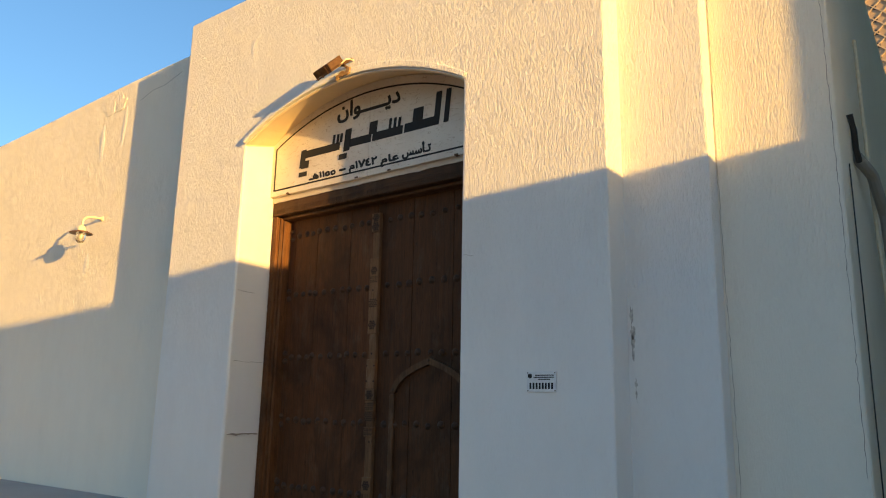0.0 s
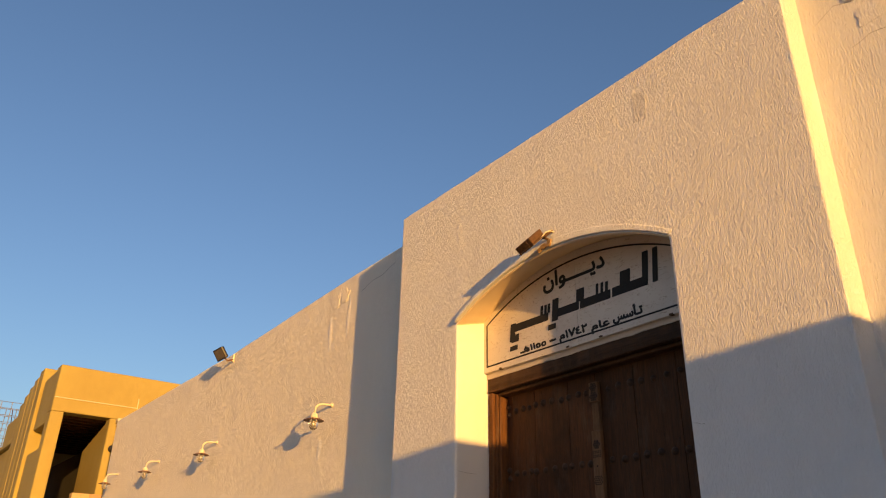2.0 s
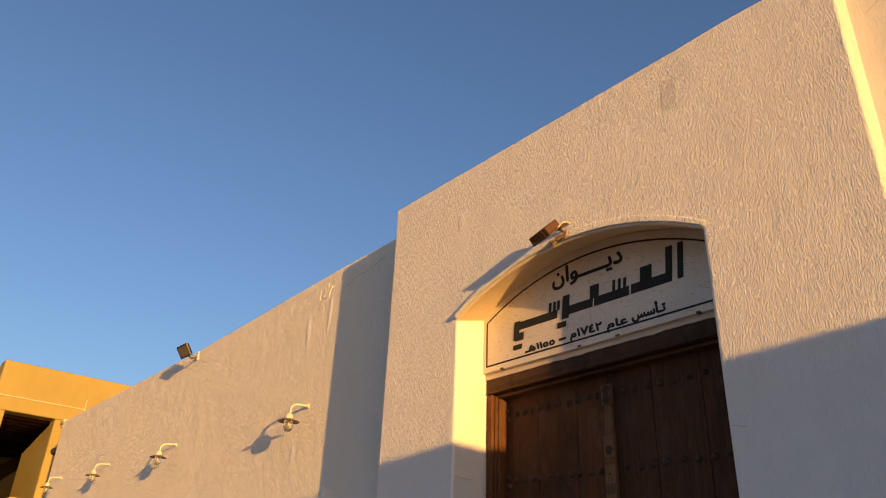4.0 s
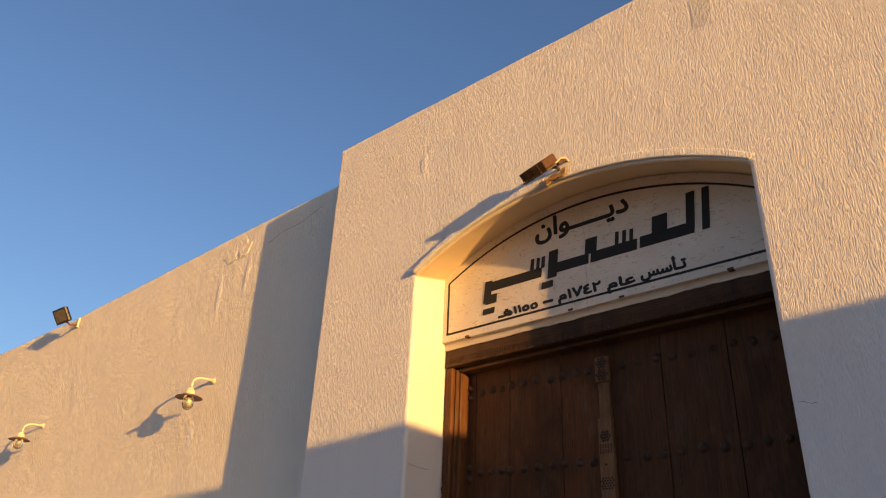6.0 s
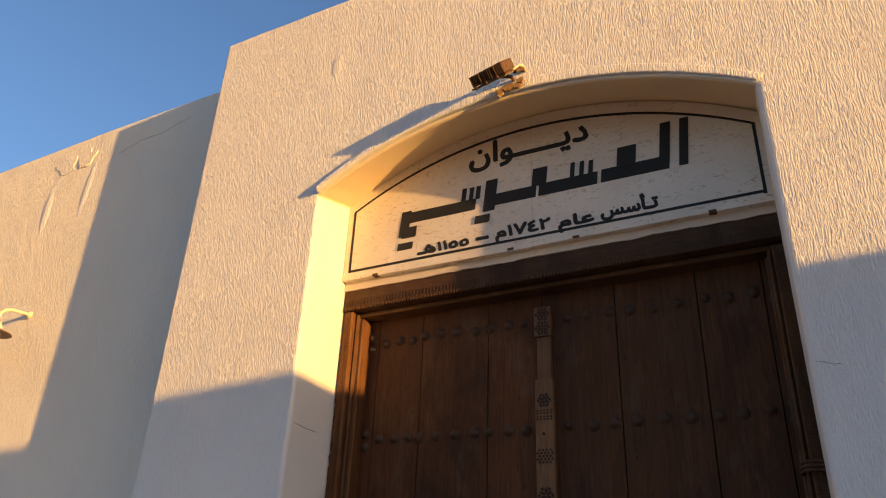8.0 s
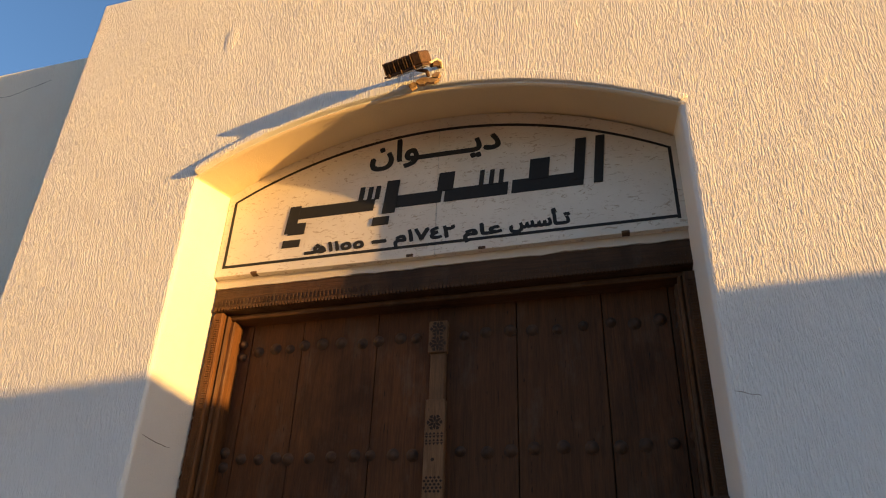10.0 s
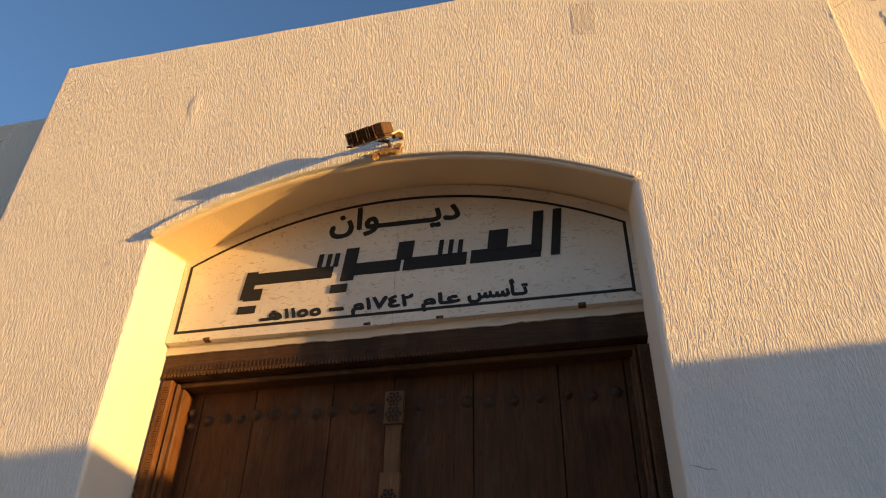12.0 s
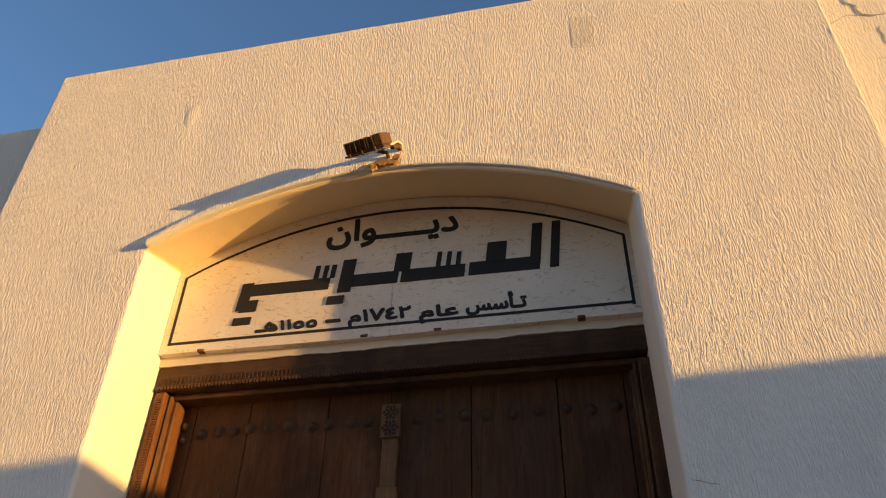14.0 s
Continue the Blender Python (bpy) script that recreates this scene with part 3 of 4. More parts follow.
def text_mesh(body, x0, x1, z0, z1, y, depth, weight, bold, name, parent, label):
    """A line of writing, character by character, fitted into x0..x1, z0..z1 on the plane y."""
    reach = lambda t: glyph(t + "|", 0)[1][:, 0].max()
    start = reach("")
    made = []
    for i, ch in enumerate(body):
        if ch != " ":
            me, co = glyph(ch, weight)
            co = co + np.array([reach(body[:i]) - start, 0, 0])
            made.append((me, co, i))
    every = np.concatenate([co for _, co, _ in made])
    lo, hi = every.min(0), every.max(0)
    for me, co, i in made:
        bm = bmesh.new()
        u = (co - lo) / (hi - lo)
        for k, (dx, dz) in enumerate(((0, 0), (-bold, bold * 0.6), (bold, -bold * 0.6), (bold * 0.4, bold), (-bold * 0.4, -bold))):
            out = np.stack([x0 + dx + u[:, 0] * (x1 - x0), y + 0.001 - u[:, 2] * (depth + 0.0004 * (i % 3) + 0.00015 * k), z0 + dz + u[:, 1] * (z1 - z0)], 1)
            me.vertices.foreach_set("co", out.ravel())
            bm.from_mesh(me)
        part("kashida" if body[i] == "\u0640" else name, bm, PAINT, parent, label)


def stone_sign():
    s = thing("stone_sign", (0, 0, 0))
    tagged(s, "cream stone arched sign with black Arabic lettering above the door", "sign")
    y0, y1 = 0.328, 0.40
    top = arc(-0.033, 2.285, 3.828, 4.152, 40)
    mid = [p for p in top if p[0] < 1.128]
    rest = [p for p in top if p[0] >= 1.132]
    zm = 4.1515
    soft = lambda pts: slab_xz(pts, y0, y1)
    part("stone_panel", soft([(-0.033, 3.335)] + mid + [(1.128, zm), (1.128, 3.335)]), MARBLE, s)
    part("stone_panel", soft([(1.1315, 3.338), (1.1315, zm)] + rest + [(2.285, 3.350)]), MARBLE, s)
    part("joint_fill", boxed(1.125, 1.134, y0 + 0.003, y1, 3.34, 4.145), CHIP, s)
    a, w = 0.036, 0.015
    out = arc(-0.033 + a, 2.285 - a, 3.797 - 0.018, 4.118 - a, 40)
    inn = arc(-0.033 + a + w, 2.285 - a - w, 3.797 - 0.022, 4.118 - a - w, 40)
    part("border", slab_xz(out + inn[::-1], y0 - 0.0025, y0 + 0.002), PAINT, s, "black painted border line")
    for x in (-0.033 + a, 2.285 - a - w):
        part("border", boxed(x, x + w, y0 - 0.0023, y0 + 0.002, 3.392, 3.776), PAINT, s, "black painted border line")
    bm = slab_xz([(0.003, 3.380), (2.249, 3.398), (2.249, 3.412), (0.003, 3.394)], y0 - 0.0027, y0 + 0.002)
    part("border", bm, PAINT, s, "black painted border line")
    for x in (0.17, 0.99, 1.34, 1.99):
        part("clip", boxed(x, x + 0.035, y0 - 0.004, y0 + 0.03, 3.332 + 0.0065 * x, 3.346 + 0.0065 * x, bevel=0.002), RUST, s, "small rusty fixing clip")
    # first and last line of writing
    text_mesh("\uFEE5\uFE8D\uFEEE\u0640\u0640\u0640\u0640\u0640\uFEF3\uFEA9", 0.764, 1.445, 3.868, 4.045, y0, 0.003, 0.0, 0.006, "letter", s, "")
    for body, xa, xb, za, zb in (("\u0640\uFEEB", 0.455, 0.566, 3.415, 3.462), ("\u0661\u0661\u0665\u0665", 0.580, 0.765, 3.418, 3.466), ("\u2013", 0.812, 0.880, 3.436, 3.446),
                                 ("\uFEE1\u0661\u0667\u0664\u0662", 0.926, 1.223, 3.392, 3.486), ("\uFEE1\uFE8E\uFECB", 1.272, 1.452, 3.388, 3.476), ("\uFEB2\uFEB3\uFE84\u0640\uFE97", 1.492, 1.767, 3.410, 3.513)):
        text_mesh(body, xa, xb, za, zb, y0, 0.003, 0.0, 0.0048, "letter", s, "")
    # the name between them, as plain bars
    bars = [(0.384, 0.80, 3.626, 3.694), (0.86, 1.15, 3.626, 3.696), (1.165, 1.48, 3.626, 3.698), (1.50, 1.84, 3.628, 3.702),
            (0.325, 0.385, 3.545, 3.705), (0.345, 0.435, 3.535, 3.60), (0.323, 0.418, 3.462, 3.503), (0.715, 0.740, 3.69, 3.772), (0.762, 0.785, 3.69, 3.768),
            (0.802, 0.826, 3.69, 3.768), (0.848, 0.915, 3.60, 3.79), (0.80, 0.885, 3.535, 3.58), (1.13, 1.21, 3.69, 3.797), (1.34, 1.362, 3.69, 3.783),
            (1.39, 1.412, 3.69, 3.778), (1.438, 1.46, 3.69, 3.772), (1.585, 1.68, 3.69, 3.808), (1.795, 1.845, 3.66, 3.896), (1.888, 1.93, 3.632, 3.898)]
    for k, (xa, xb, za, zb) in enumerate(bars):
        k2 = (zb - za) * 0.10
        part("name_bar", slab_xz([(xa, za), (xb, za), (xb + k2, zb), (xa + k2, zb)], y0 - 0.003 - 0.00025 * k, y0 + 0.002), PAINT, s)
    return s


stone_sign()


# ---- floodlights ----
def rusty_floodlight():
    f = thing("floodlight", (1.19, 0.0, 4.16))
    tagged(f, "rusty finned floodlight fixed above the door arch", "floodlight")
    tilt = pose(-0.088, -0.148, -0.055, 45, -6, -8) @ Matrix.Diagonal((0.92, 1.0, 0.8, 1))
    core = part("housing", boxed(-0.095, 0.052, -0.085, 0.08, -0.012, 0.032, m=tilt, bevel=0.006), RUST, f)
    part("end_box", boxed(0.054, 0.104, -0.09, 0.085, -0.036, 0.038, m=tilt, bevel=0.006), RUST, f, "boxy rusted gear case")
    for k in range(12):
        x = -0.098 + k * 0.0134
        part("fin", boxed(x, x + 0.0042, -0.096 + random.uniform(0, 0.004), 0.08, -0.034, 0.036 + random.uniform(-0.003, 0.002), m=tilt, bevel=0.001), RUST, core)
    part("front_rim", boxed(-0.108, 0.106, -0.10, 0.09, -0.048, -0.037, m=tilt, bevel=0.003), RUST, f)
    for x in (-0.085, -0.02, 0.05):
        part("rim_bolt", boxed(x, x + 0.012, -0.104, -0.092, -0.056, -0.030, m=tilt, bevel=0.003), RUST, f)
    part("glass", boxed(-0.095, 0.095, -0.09, 0.08, -0.052, -0.049, m=tilt), plain("floodlight_glass", (0.3, 0.27, 0.22), 0.25), f, "dusty glass front")
    bm = bmesh.new()
    tube(bm, [(0.01, -0.085, -0.03), (0.03, -0.06, 0.0), (0.027, -0.02, 0.035), (0.02, 0.012, 0.04)], 0.013, 8)
    part("bracket", bm, RUST, f, "bent rusty bracket")
    bm = bmesh.new()
    tube(bm, [(-0.09, -0.07, -0.02), (-0.06, -0.035, 0.0), (-0.03, -0.03, -0.01), (-0.03, 0.01, -0.012)], 0.010, 8)
    part("bracket", bm, RUST, f, "bent rusty bracket")
    bm = bmesh.new()
    tube(bm, [(0.0, -0.11, -0.045), (0.035, -0.09, 0.0), (0.045, -0.05, 0.02), (0.034, 0.01, 0.03)], 0.006, 8)
    part("cable", bm, CREAM, f, "pale stub of cable")
    return f


rusty_floodlight()


def square_floodlight():
    f = thing("floodlight", (-6.30, YL, 4.86))
    tagged(f, "square dark floodlight on a short arm at the parapet", "floodlight")
    m = pose(0.02, -0.22, 0.03, 30, -14, 18) @ Matrix.Scale(0.78, 4)
    part("housing", boxed(-0.13, 0.13, -0.035, 0.035, -0.12, 0.12, m=m, bevel=0.012), BLACK, f)
    part("rim", boxed(-0.135, 0.135, -0.05, -0.03, -0.125, 0.125, m=m, bevel=0.008), BLACK, f)
    part("glass", boxed(-0.105, 0.105, -0.054, -0.048, -0.095, 0.095, m=m), plain("dusty_glass", (0.09, 0.078, 0.065), 0.3), f, "dusty glass front")
    bm = bmesh.new()
    tube(bm, [(0.02, 0.01, -0.02), (0.03, -0.10, -0.06), (0.0, -0.20, 0.0)], 0.014, 8)
    part("arm", bm, BROWN, f)
    bm = bmesh.new()
    tube(bm, [(0.02, 0.0, 0.07), (0.02, -0.01, -0.06)], 0.018, 8)
    part("wall_plate", bm, CREAM, f)
    return f


square_floodlight()


# ---- gooseneck wall lamps ----
def wall_lamp(x, z):
    lamp = thing("wall_lamp", (x, YL, z))
    tagged(lamp, "cream gooseneck wall lamp with brown shade and clear glass jar", "wall lamp", "lamps along the wall")
    bm = bmesh.new()
    lathe(bm, [(0.03, 0.0), (0.03, 0.012), (0.018, 0.02), (0.014, 0.03)], n=16, m=pose(0, 0.002, -0.012, 90))
    part("wall_plate", bm, CREAM, lamp, smooth=True)
    pts = [(0, -0.01, -0.012), (0, -0.10, -0.018)] + [(0, -0.12 - 0.10 * math.sin(a), -0.02 - 0.085 * (1 - math.cos(a))) for a in (0.2, 0.5, 0.8, 1.1, 1.4)] + [(0, -0.222, -0.15)]
    bm = bmesh.new()
    tube(bm, pts, 0.0125, 10)
    part("arm", bm, CREAM, lamp, smooth=True)
    c = (0, -0.222, 0)
    bm = bmesh.new()
    lathe(bm, [(0.018, -0.135), (0.03, -0.145), (0.042, -0.165), (0.046, -0.195), (0.044, -0.205)], c, 18)
    part("cap", bm, CREAM, lamp, smooth=True)
    bm = bmesh.new()
    lathe(bm, [(0.042, -0.196), (0.075, -0.205), (0.118, -0.224), (0.121, -0.230), (0.112, -0.231), (0.06, -0.216), (0.042, -0.212)], c, 28)
    part("shade", bm, BROWN, lamp, "brown enamel dish shade", smooth=True)
    bm = bmesh.new()
    lathe(bm, [(0.047, -0.212), (0.052, -0.235), (0.053, -0.275), (0.046, -0.31), (0.03, -0.33), (0.008, -0.338)], c, 18)
    o = part("glass_jar", bm, GLASS, lamp, "clear glass jar", smooth=True)
    bm = bmesh.new()
    lathe(bm, [(0.014, -0.215), (0.016, -0.25), (0.024, -0.275), (0.02, -0.295), (0.006, -0.303)], c, 12)
    part("bulb", bm, plain("dusty_bulb", (0.42, 0.38, 0.32), 0.5), lamp, "dusty white bulb", smooth=True)
    return lamp


lamp = wall_lamp(-2.85, 3.535)
for x, z in ((-6.47, 3.56), (-9.28, 3.577), (-12.0, 3.61)):
    copy_thing(lamp, pose(x, YL, z))


# ---- small things on the walls ----
def plate():
    p = thing("wall_plate", (2.881, -0.004, 1.668))
    tagged(p, "small grey metal plate with dark markings on the wall", "plate")
    part("plate", boxed(-0.098, 0.098, -0.004, 0.003, -0.06, 0.06, bevel=0.0015), PLATE, p)
    for k in range(8):
        x = -0.078 + k * 0.0205
        part("number_bar", boxed(x, x + 0.0125, -0.0052, -0.003, -0.042, -0.006), PAINT, p)
    for z, a, c in ((0.038, -0.04, 0.085), (0.026, -0.05, 0.085), (0.014, -0.02, 0.06)):
        part("text_bar", boxed(a, c, -0.0050, -0.003, z - 0.003, z + 0.003), PAINT, p)
    bm = bmesh.new()
    lathe(bm, [(0.014, 0.0), (0.014, 0.0014)], n=20, m=Matrix.Translation((-0.075, -0.0038, 0.034)) @ pose(0, 0, 0, 90))
    part("emblem", bm, PAINT, p, "round dark emblem")
    for x in (-0.09, 0.09):
        for z in (-0.052, 0.052):
            bm = bmesh.new()
            lathe(bm, [(0.004, 0.0), (0.003, 0.0022)], n=10, m=Matrix.Translation((x, -0.0038, z)) @ pose(0, 0, 0, 90))
            part("screw", bm, IRON, p)
    return p


plate()


def meter_box():
    o = thing("call_box", (-5.70, YL, 1.63))
    tagged(o, "black wall box beside the brown side door", "box")
    part("body", boxed(-0.11, 0.11, -0.14, 0.0, -0.16, 0.16, bevel=0.012), BLACK, o)
    part("lid", boxed(-0.115, 0.115, -0.155, -0.135, -0.165, 0.165, bevel=0.008), BLACK, o)
    for z in (0.04, -0.05):
        bm = bmesh.new()
        lathe(bm, [(0.03, 0.0), (0.03, 0.01), (0.02, 0.014)], n=16, m=Matrix.Translation((-0.115, -0.07, z)) @ pose(0, 0, 0, 0, -90, 0))
        part("knob", bm, IRON, o)
    b2 = thing("junction_box", (-5.80, YL, 2.0))
    tagged(b2, "small cream junction box on the door surround", "box")
    part("body", boxed(-0.05, 0.05, -0.10, 0.0, -0.06, 0.06, bevel=0.008), CREAM, b2)


meter_box()


def crack(points, axis_y, width, name="crack", label="hairline crack in the render", wall_axis="y"):
    """A thin dark jagged line on a wall; points are (along, z)."""
    line = []
    for (a, z), (c, w) in zip(points, points[1:]):
        n = max(2, int(math.hypot(c - a, w - z) / 0.03))
        line += [(a + (c - a) * i / n + random.uniform(-0.0035, 0.0035), z + (w - z) * i / n + random.uniform(-0.004, 0.004)) for i in range(n)]
    line.append(points[-1])
    bm = bmesh.new()
    rows = []
    for i, (a, z) in enumerate(line):
        p, q = line[max(i - 1, 0)], line[min(i + 1, len(line) - 1)]
        d = Vector((q[0] - p[0], q[1] - p[1])).normalized()
        w = width * random.uniform(0.4, 1.2) * (1 if 0 < i < len(line) - 1 else 0.2)
        row = []
        for s in (-1, 1):
            u, v = a - d.y * w * s, z + d.x * w * s
            row.append(bm.verts.new((u, axis_y - 0.0012, v) if wall_axis == "y" else (axis_y + 0.0012, u, v)))
        rows.append(row)
    for r, s in zip(rows, rows[1:]):
        bm.faces.new((r[0], s[0], s[1], r[1]))
    geo = bmesh.ops.extrude_face_region(bm, geom=bm.faces[:])
    bmesh.ops.translate(bm, verts=[g for g in geo["geom"] if isinstance(g, bmesh.types.BMVert)], vec=(0, 0.004, 0) if wall_axis == "y" else (-0.004, 0, 0))
    bmesh.ops.recalc_face_normals(bm, faces=bm.faces[:])
    o = part(name, bm, CRACK)
    return tagged(o, label, "crack", kind="structure")


crack([(2.306, 2.50), (2.36, 2.485), (2.39, 2.478)], 0.0, 0.0011)
crack([(3.862, 4.9), (3.866, 3.6), (3.862, 2.95), (3.868, 2.44), (3.875, 1.79), (3.88, 1.23), (3.88, 0.6)], STEP_B, 0.0012)
crack([(4.478, 4.6), (4.482, 3.4), (4.486, 2.2), (4.484, 1.2)], STEP_B, 0.0016)
crack([(0.03, 1.268), (0.15, 1.262), (0.28, 1.27), (0.36, 1.262)], -0.004, 0.008, wall_axis="x")
crack([(0.02, 2.453), (0.10, 2.44), (0.22, 2.445)], -0.002, 0.001, wall_axis="x")
crack([(0.03, 1.86), (0.2, 1.855), (0.35, 1.86)], -0.008, 0.0015, wall_axis="x")
crack([(-2.35, 4.83), (-2.1, 4.9), (-1.9, 4.9), (-1.6, 4.98)], YL, 0.002)
crack([(3.42, 4.92), (3.55, 4.99), (3.66, 4.95), (3.80, 5.0)], STEP_A, 0.0010)
crack([(3.352, 2.12), (3.362, 2.05), (3.356, 2.0), (3.368, 1.93), (3.358, 1.86), (3.366, 1.80)], STEP_A, 0.0022)
crack([(3.37, 1.70), (3.376, 1.66), (3.372, 1.61), (3.378, 1.55)], STEP_A, 0.0012)
crack([(3.58, 4.62), (3.70, 4.66), (3.82, 4.64)], STEP_A, 0.0008)


def flake(cx, cz, w, h, y, lift, name, label, material, seed):
    """A flat ragged piece of paint or cement on a wall that faces the street."""
    pts = []
    for i in range(18):
        a = 2 * math.pi * i / 18
        k = 0.75 + 0.5 * noise.noise(Vector((math.cos(a) * 1.6, math.sin(a) * 1.6, seed)))
        pts.append((cx + w / 2 * k * math.cos(a), cz + h / 2 * k * math.sin(a)))
    o = part(name, slab_xz(pts, y - lift, y + 0.01), material)
    return tagged(o, label, "flake", kind="structure")


for cx, cz, w, h, lift, seed in ((-2.98, 4.88, 0.34, 0.24, 0.006, 1.5), (-2.72, 4.90, 0.22, 0.20, 0.008, 2.5)):
    flake(cx, cz, w, h, YL, lift, "paint_flake", "peeling flake of white paint", WALL_SIDE, seed)
for cx, cz, w, h, lift, seed in ((3.70, 5.08, 0.34, 0.26, 0.006, 6.5), (3.74, 4.80, 0.22, 0.20, 0.004, 7.5)):
    flake(cx, cz, w, h, STEP_A, lift, "paint_flake", "peeling flake of white paint", WALL, seed)
for cx, cz, w, h, seed in ((3.360, 2.06, 0.030, 0.10, 1.1), (3.366, 1.96, 0.045, 0.09, 6.3), (3.364, 1.90, 0.03, 0.10, 2.1), (3.362, 1.83, 0.022, 0.08, 3.1), (3.372, 1.66, 0.022, 0.05, 4.1), (3.374, 1.60, 0.014, 0.06, 5.1)):
    flake(cx, cz, w, h, STEP_A, 0.002, "chipped_render", "chipped render showing grey cement", CHIP, seed)


def blister(cx, cz, w, h, y, depth, lean, name="paint_blister"):
    bm = bmesh.new()
    n, k = 10, 8
    grid = [[bm.verts.new((cx + w * (j / k - 0.5) * math.sin(math.pi * (i + 0.3) / (n + 0.6)) + lean * (i / n - 0.5),
                           y + 0.004 - depth * math.sin(math.pi * i / n) * math.sin(math.pi * j / k) ** 0.6, cz + h * (i / n - 0.5))) for j in range(k + 1)] for i in range(n + 1)]
    for i in range(n):
        for j in range(k):
            bm.faces.new((grid[i][j], grid[i][j + 1], grid[i + 1][j + 1], grid[i + 1][j]))
    bmesh.ops.recalc_face_normals(bm, faces=bm.faces[:])
    o = part(name, bm, WALL, smooth=True)
    return tagged(o, "swollen blister in the white paint", "blister", kind="structure")


blister(-0.006, 4.66, 0.11, 0.28, 0.0, 0.009, 0.02)
blister(-3.08, 3.03, 0.14, 0.34, YL, 0.010, 0.03)
blister(-2.62, 4.58, 0.10, 0.70, YL, 0.011, 0.04)
blister(-3.06, 4.46, 0.12, 0.60, YL, 0.012, -0.02)
blister(3.318, 4.62, 0.03, 0.07, 0.0, 0.008, 0.0)
MORTAR = plain("rust_stained_mortar", (0.42, 0.26, 0.13), 0.95, 0, 0.5, 60, 0.006)
for cx, cz, w, h, seed in ((1.16, 4.075, 0.13, 0.055, 9.1), (1.10, 4.06, 0.05, 0.05, 9.7), (1.21, 4.10, 0.06, 0.05, 3.3)):
    flake(cx, cz, w, h, -0.04, 0.006, "mortar_smear", "rust-stained mortar smear under the floodlight", MORTAR, seed)
bm = slab_xz([(2.105, 4.77), (2.22, 4.75), (2.232, 5.0), (2.11, 5.02)], -0.0012, 0.005)
tagged(part("repair_patch", bm, plaster("grey_patch", (0.68, 0.665, 0.645), (0.62, 0.60, 0.58))), "grey repair patch on the white render", "patch", kind="structure")

# ---- pipe and torn sheet at the alley corner ----
bm = bmesh.new()
tube(bm, [(4.545, 1.40, 4.0), (4.545, 1.42, 3.3), (4.545, 1.46, 3.0), (4.56, 1.5, 2.3), (4.56, 1.5, 0.0)], 0.012, 10)
pipe = thing("wall_pipe", (0, 0, 0))
part("pipe", bm, CREAM, pipe)
tagged(pipe, "cream conduit pipe running down the alley wall", "pipe")
lag = thing("torn_lagging", (0, 0, 0))
tagged(lag, "torn black lagging hanging from the alley wall", "lagging")
bm = bmesh.new()
tube(bm, [(4.53, 0.78, 3.25), (4.54, 0.82, 3.16), (4.535, 0.88, 3.06), (4.54, 0.94, 3.0)], 0.018, 8)
part("torn_sheet", bm, BLACK, lag)
bm = bmesh.new()
tube(bm, [(4.53, 0.94, 3.03), (4.58, 1.2, 2.98), (4.60, 1.5, 2.8), (4.60, 1.7, 2.4), (4.60, 1.72, 1.2)], 0.035, 10)
part("lagged_pipe", bm, CONCRETE, lag, "grey lagged pipe")
bm = bmesh.new()
tube(bm, [(4.52, 0.62, 2.9), (4.52, 0.62, 2.0), (4.52, 0.60, 1.0)], 0.004, 6)
part("cable", bm, BLACK, lag)


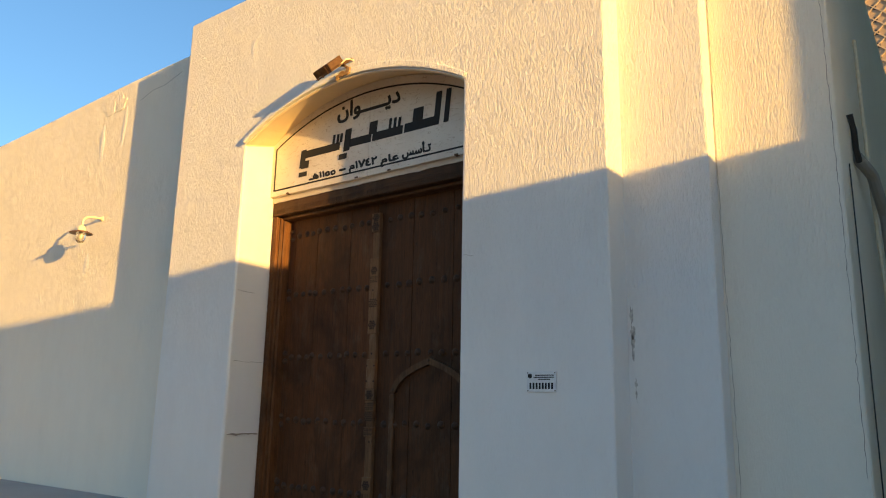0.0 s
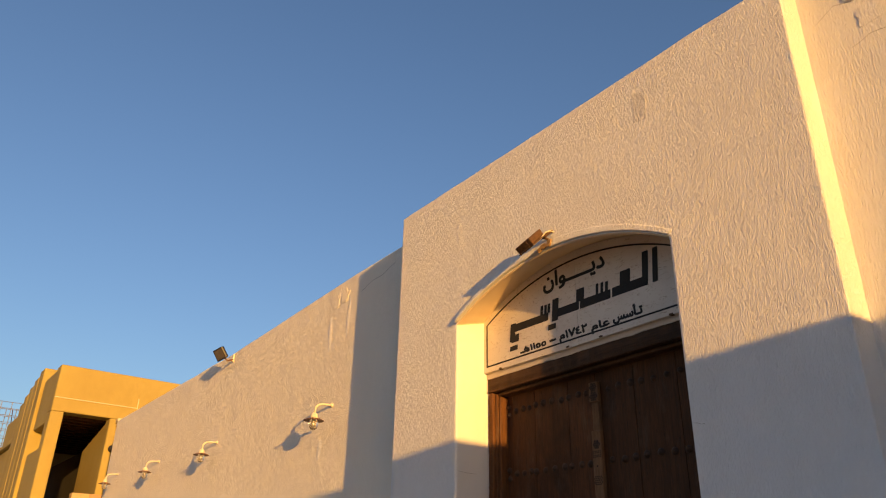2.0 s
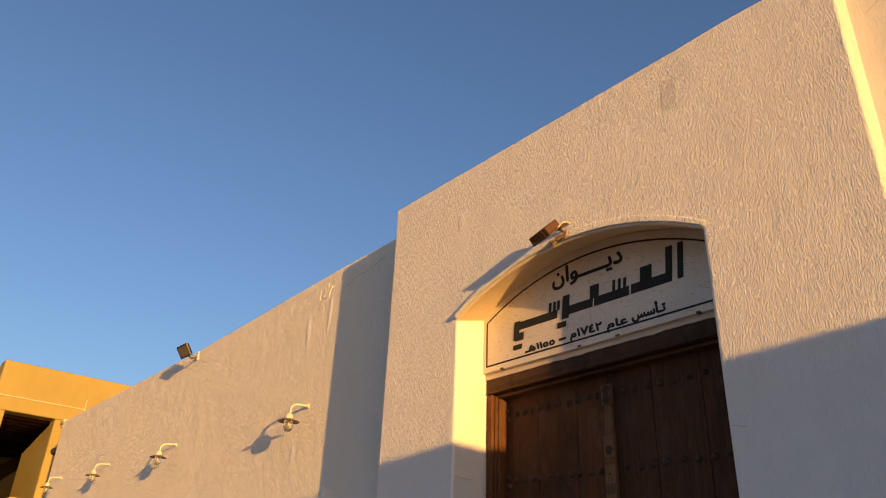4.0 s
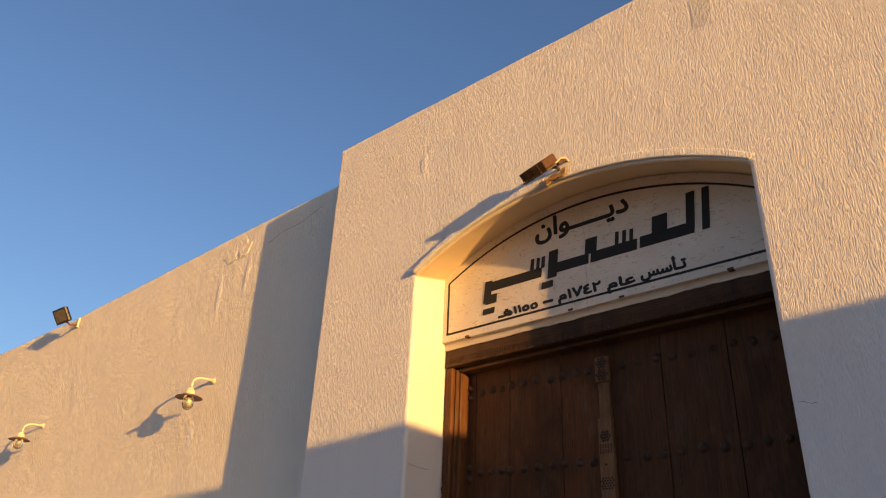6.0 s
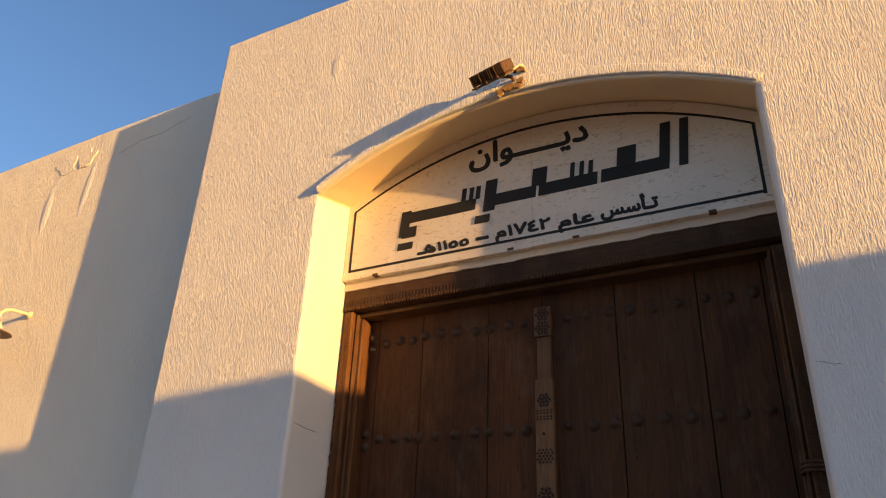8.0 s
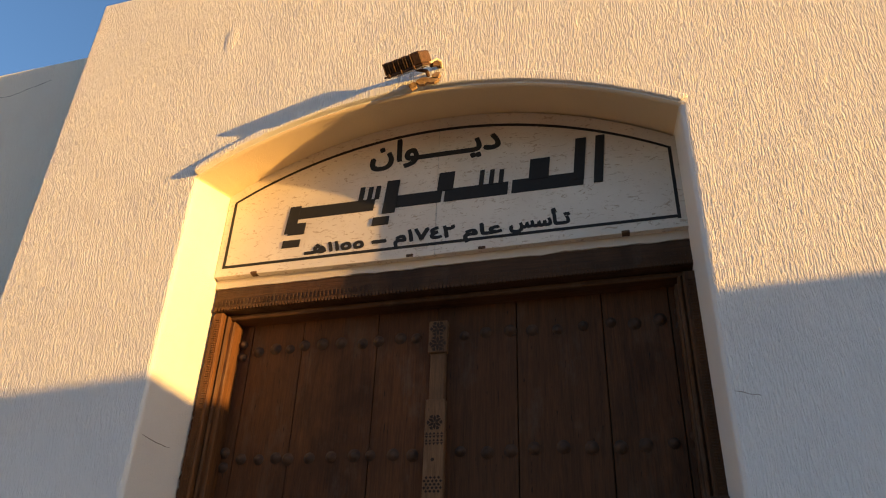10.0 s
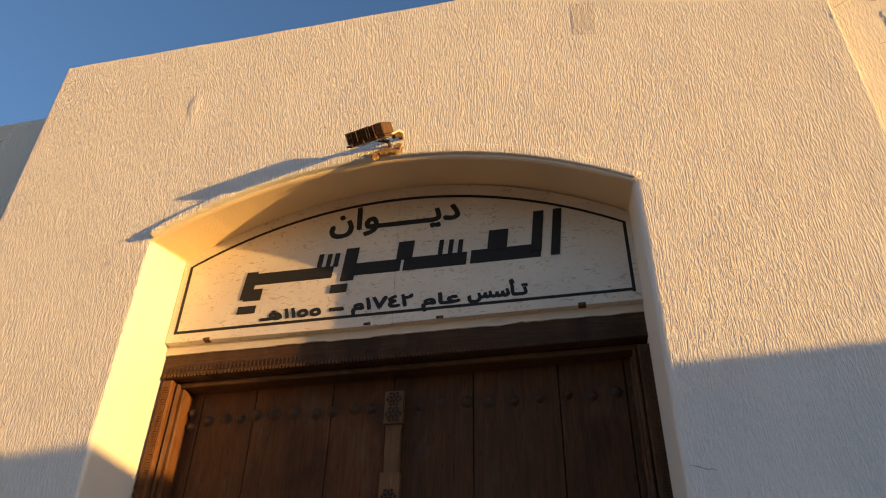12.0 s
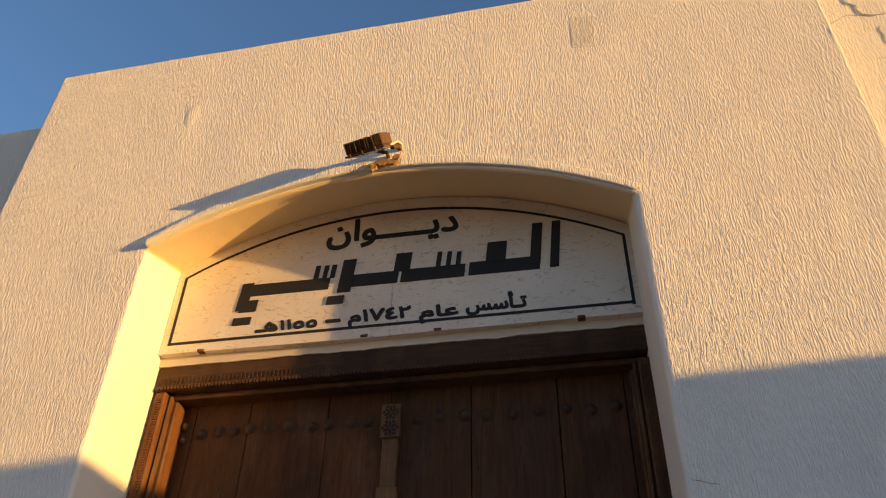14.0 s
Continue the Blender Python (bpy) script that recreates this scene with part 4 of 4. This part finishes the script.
# ---- ochre house at the end of the lane ----
def ochre_house():
    h = thing("ochre_house", (-15, 0, 0))
    tagged(h, "ochre rendered house with deep portico and stepped buttresses", "house")
    X = 15.0
    y0, y1, top, roof = -0.457, 0.62, 5.28, 6.43
    rel = lambda *a, bv=0.03: boxed(a[0] + X, a[1] + X, *a[2:], bevel=bv, segs=2)
    part("corner_pier", rel(-15.45, -15, -0.76, y0, 0, top), OCHRE, h)
    part("pier", rel(-15.4, -15, y1, 7, 0, top), OCHRE, h)
    wing = prism([(-0.4, y1 + 0.01, 0), (-2.4, y1 + 0.01, 0), (-2.4, y1 + 0.01, 4.74), (-0.4, y1 + 0.01, 5.2)], [(-0.4, 1.2, 0), (-2.4, 1.2, 0), (-2.4, 1.2, 4.74), (-0.4, 1.2, 5.2)])
    part("inner_wall", wing, OCHRE, h, "ochre inner wall with a sloping top")
    part("parapet", rel(-15.45, -15, -0.76, 7, top, roof), OCHRE, h)
    part("roof", rel(-30, -15.45, -0.45, 7, top + 0.25, top + 0.4), OCHRE, h)
    # near-black walls: the darkness deep in the portico is put into their colour
    part("wall", rel(-30, -17.0, 1.4, 1.7, 0, top), DARK, h)
    part("wall", rel(-30.3, -30, -0.6, 7, 0, top), DARK, h)
    for k in range(16):
        part("joist", rel(-15.75 - 0.42 * k, -15.55 - 0.42 * k, -0.45, 1.5, top - 0.02, top + 0.24, bv=0.01), WOOD, h, "dark timber ceiling joist")
    part("string_course", rel(-15.01, -14.975, -0.74, 1.23, 5.605, 5.622, bv=0.004), CREAM, h, "thin pale conduit line")
    part("string_course", rel(-15.01, -14.975, 1.212, 1.228, 5.622, 5.86, bv=0.004), CREAM, h, "thin pale conduit line")
    # street side: parapet over the openings and buttresses that step out
    bays = [(-15.45, -0.76), (-17.0, -0.83), (-18.2, -0.755), (-19.4, -0.675), (-20.7, -0.59), (-22.2, -0.47), (-26.0, -0.3)]
    part("street_parapet", rel(-17.0, -15.45, -0.745, -0.5, 5.05, 6.38), OCHRE, h)
    part("street_sill", rel(-17.0, -15.45, -0.745, -0.5, 0, 4.45), OCHRE, h)
    for (xa, ya), (xb, yb) in zip(bays[1:], bays[2:]):
        part("street_wall", rel(xb, xa - 0.5, ya + 0.16, ya + 0.45, 0, 6.6), OCHRE, h)
        part("buttress", rel(xa - 0.55, xa, ya, ya + 0.5, 0, 6.74), OCHRE, h)
        part("window", rel(xa - 1.0, xa - 0.7, ya + 0.145, ya + 0.17, 3.7, 4.2, bv=0.004), PANE, h, "small dark window")
    # stone tile cladding at the foot
    part("cladding_wall", rel(-15.2, -14.95, 0.11, 1.3, 0, 3.44, bv=0.01), STONE_PALE, h)
    for i in range(6):
        for j in range(6):
            tone = STONE_PALE if j < 2 or (i * 2 + j) % 5 == 0 else STONE_TILE
            part("stone_tile", rel(-14.952, -14.93 + random.uniform(0, 0.008), 0.112 + 0.197 * j, 0.303 + 0.197 * j, 3.44 - 0.26 * (i + 1), 3.436 - 0.26 * i, bv=0.004), tone, h)
    part("yard_wall", rel(-15.1, -14.9, -0.80, 0.10, 0, 3.18, bv=0.02), YELLOW, h, "bright yellow low yard wall")
    bm = bmesh.new()
    tube(bm, [(0.0, 0.80, 5.14), (0.16, 0.80, 5.12), (0.22, 0.80, 5.18)], 0.025, 8)
    part("camera_arm", bm, CREAM, h)
    part("security_camera", boxed(0.12, 0.36, 0.73, 0.83, 5.16, 5.25, bevel=0.02, segs=2), CREAM, h, "small cream security camera")
    bm = bmesh.new()
    lathe(bm, [(0.09, 0.0), (0.09, 0.06), (0.05, 0.1)], n=18, m=Matrix.Translation((0.0, 0.80, 4.54)) @ pose(0, 0, 0, 0, 90, 0))
    part("bulkhead_lamp", bm, BLACK, h, "round dark bulkhead lamp")
    return h


ochre_house()


# ---- far away: yellow house with a roof lattice, patterned tower ----
def far_house():
    h = thing("yellow_house", (-40, 0, 0))
    tagged(h, "far yellow rendered house with white windows", "house")
    part("wall", boxed(-8, 0, -6, 4.5, 0, 7.7, bevel=0.05), YELLOW, h)
    for y in (-4.5, -2.5, -0.5, 1.3, 3.0):
        part("window", boxed(0.0, 0.05, y - 0.5, y + 0.5, 5.6, 6.9, bevel=0.01), PLATE, h, "pale window")
    s = thing("roof_lattice", (-40, 0, 7.7))
    tagged(s, "steel tube lattice standing on the far roof", "lattice")
    for x in (-0.4, -2.2):
        for k in range(14):
            y = -3.2 + 0.5 * k
            bm = bmesh.new()
            tube(bm, [(x, y, 0), (x, y, 2.45)], 0.018, 6)
            part("upright", bm, STEEL, s)
        for k in range(7):
            bm = bmesh.new()
            tube(bm, [(x, -3.3, 0.15 + 0.38 * k), (x, 3.4, 0.15 + 0.38 * k)], 0.016, 6)
            part("rail", bm, STEEL, s)
    for k in range(5):
        y = -3.2 + 1.6 * k
        bm = bmesh.new()
        tube(bm, [(-0.4, y, 0.1), (-2.2, y, 2.4)], 0.02, 6)
        part("brace", bm, RUST, s)


far_house()


def tower():
    t = thing("tower", (-6.75, 170, 0))
    tagged(t, "tall tan tower with raised diamond lattice and small windows", "tower")
    part("body", boxed(0, 14, 0, 14, 0, 130), TOWER, t)
    pitch, rise = 3.3, 3.05
    rib = bmesh.new()
    a = math.atan2(rise, pitch)
    box(rib, 0, math.hypot(13.2, 13.2 * rise / pitch), -0.22, 0.02, -0.13, 0.13)
    up = mesh_of("rib", rib, TOWER_RIB)
    for k in range(38):
        z = 6 + rise * k
        if z + 13.2 * rise / pitch > 129:
            continue
        for sgn in (1, -1):
            o = new("rib", up)
            o.parent = t
            o.matrix_basis = pose(0.2, 0, z if sgn > 0 else z + 13.2 * rise / pitch, 0, -sgn * math.degrees(a), 0)
    pane = mesh_of("window", boxed(-0.55, 0.55, -0.1, 0.05, -0.6, 0.6), PANE)
    for k in range(38):
        for j in range(4):
            o = new("window", pane)
            o.parent = t
            o.location = (1.85 + pitch * j, 0, 6 + rise * (k + 0.5))
    return t


tower()
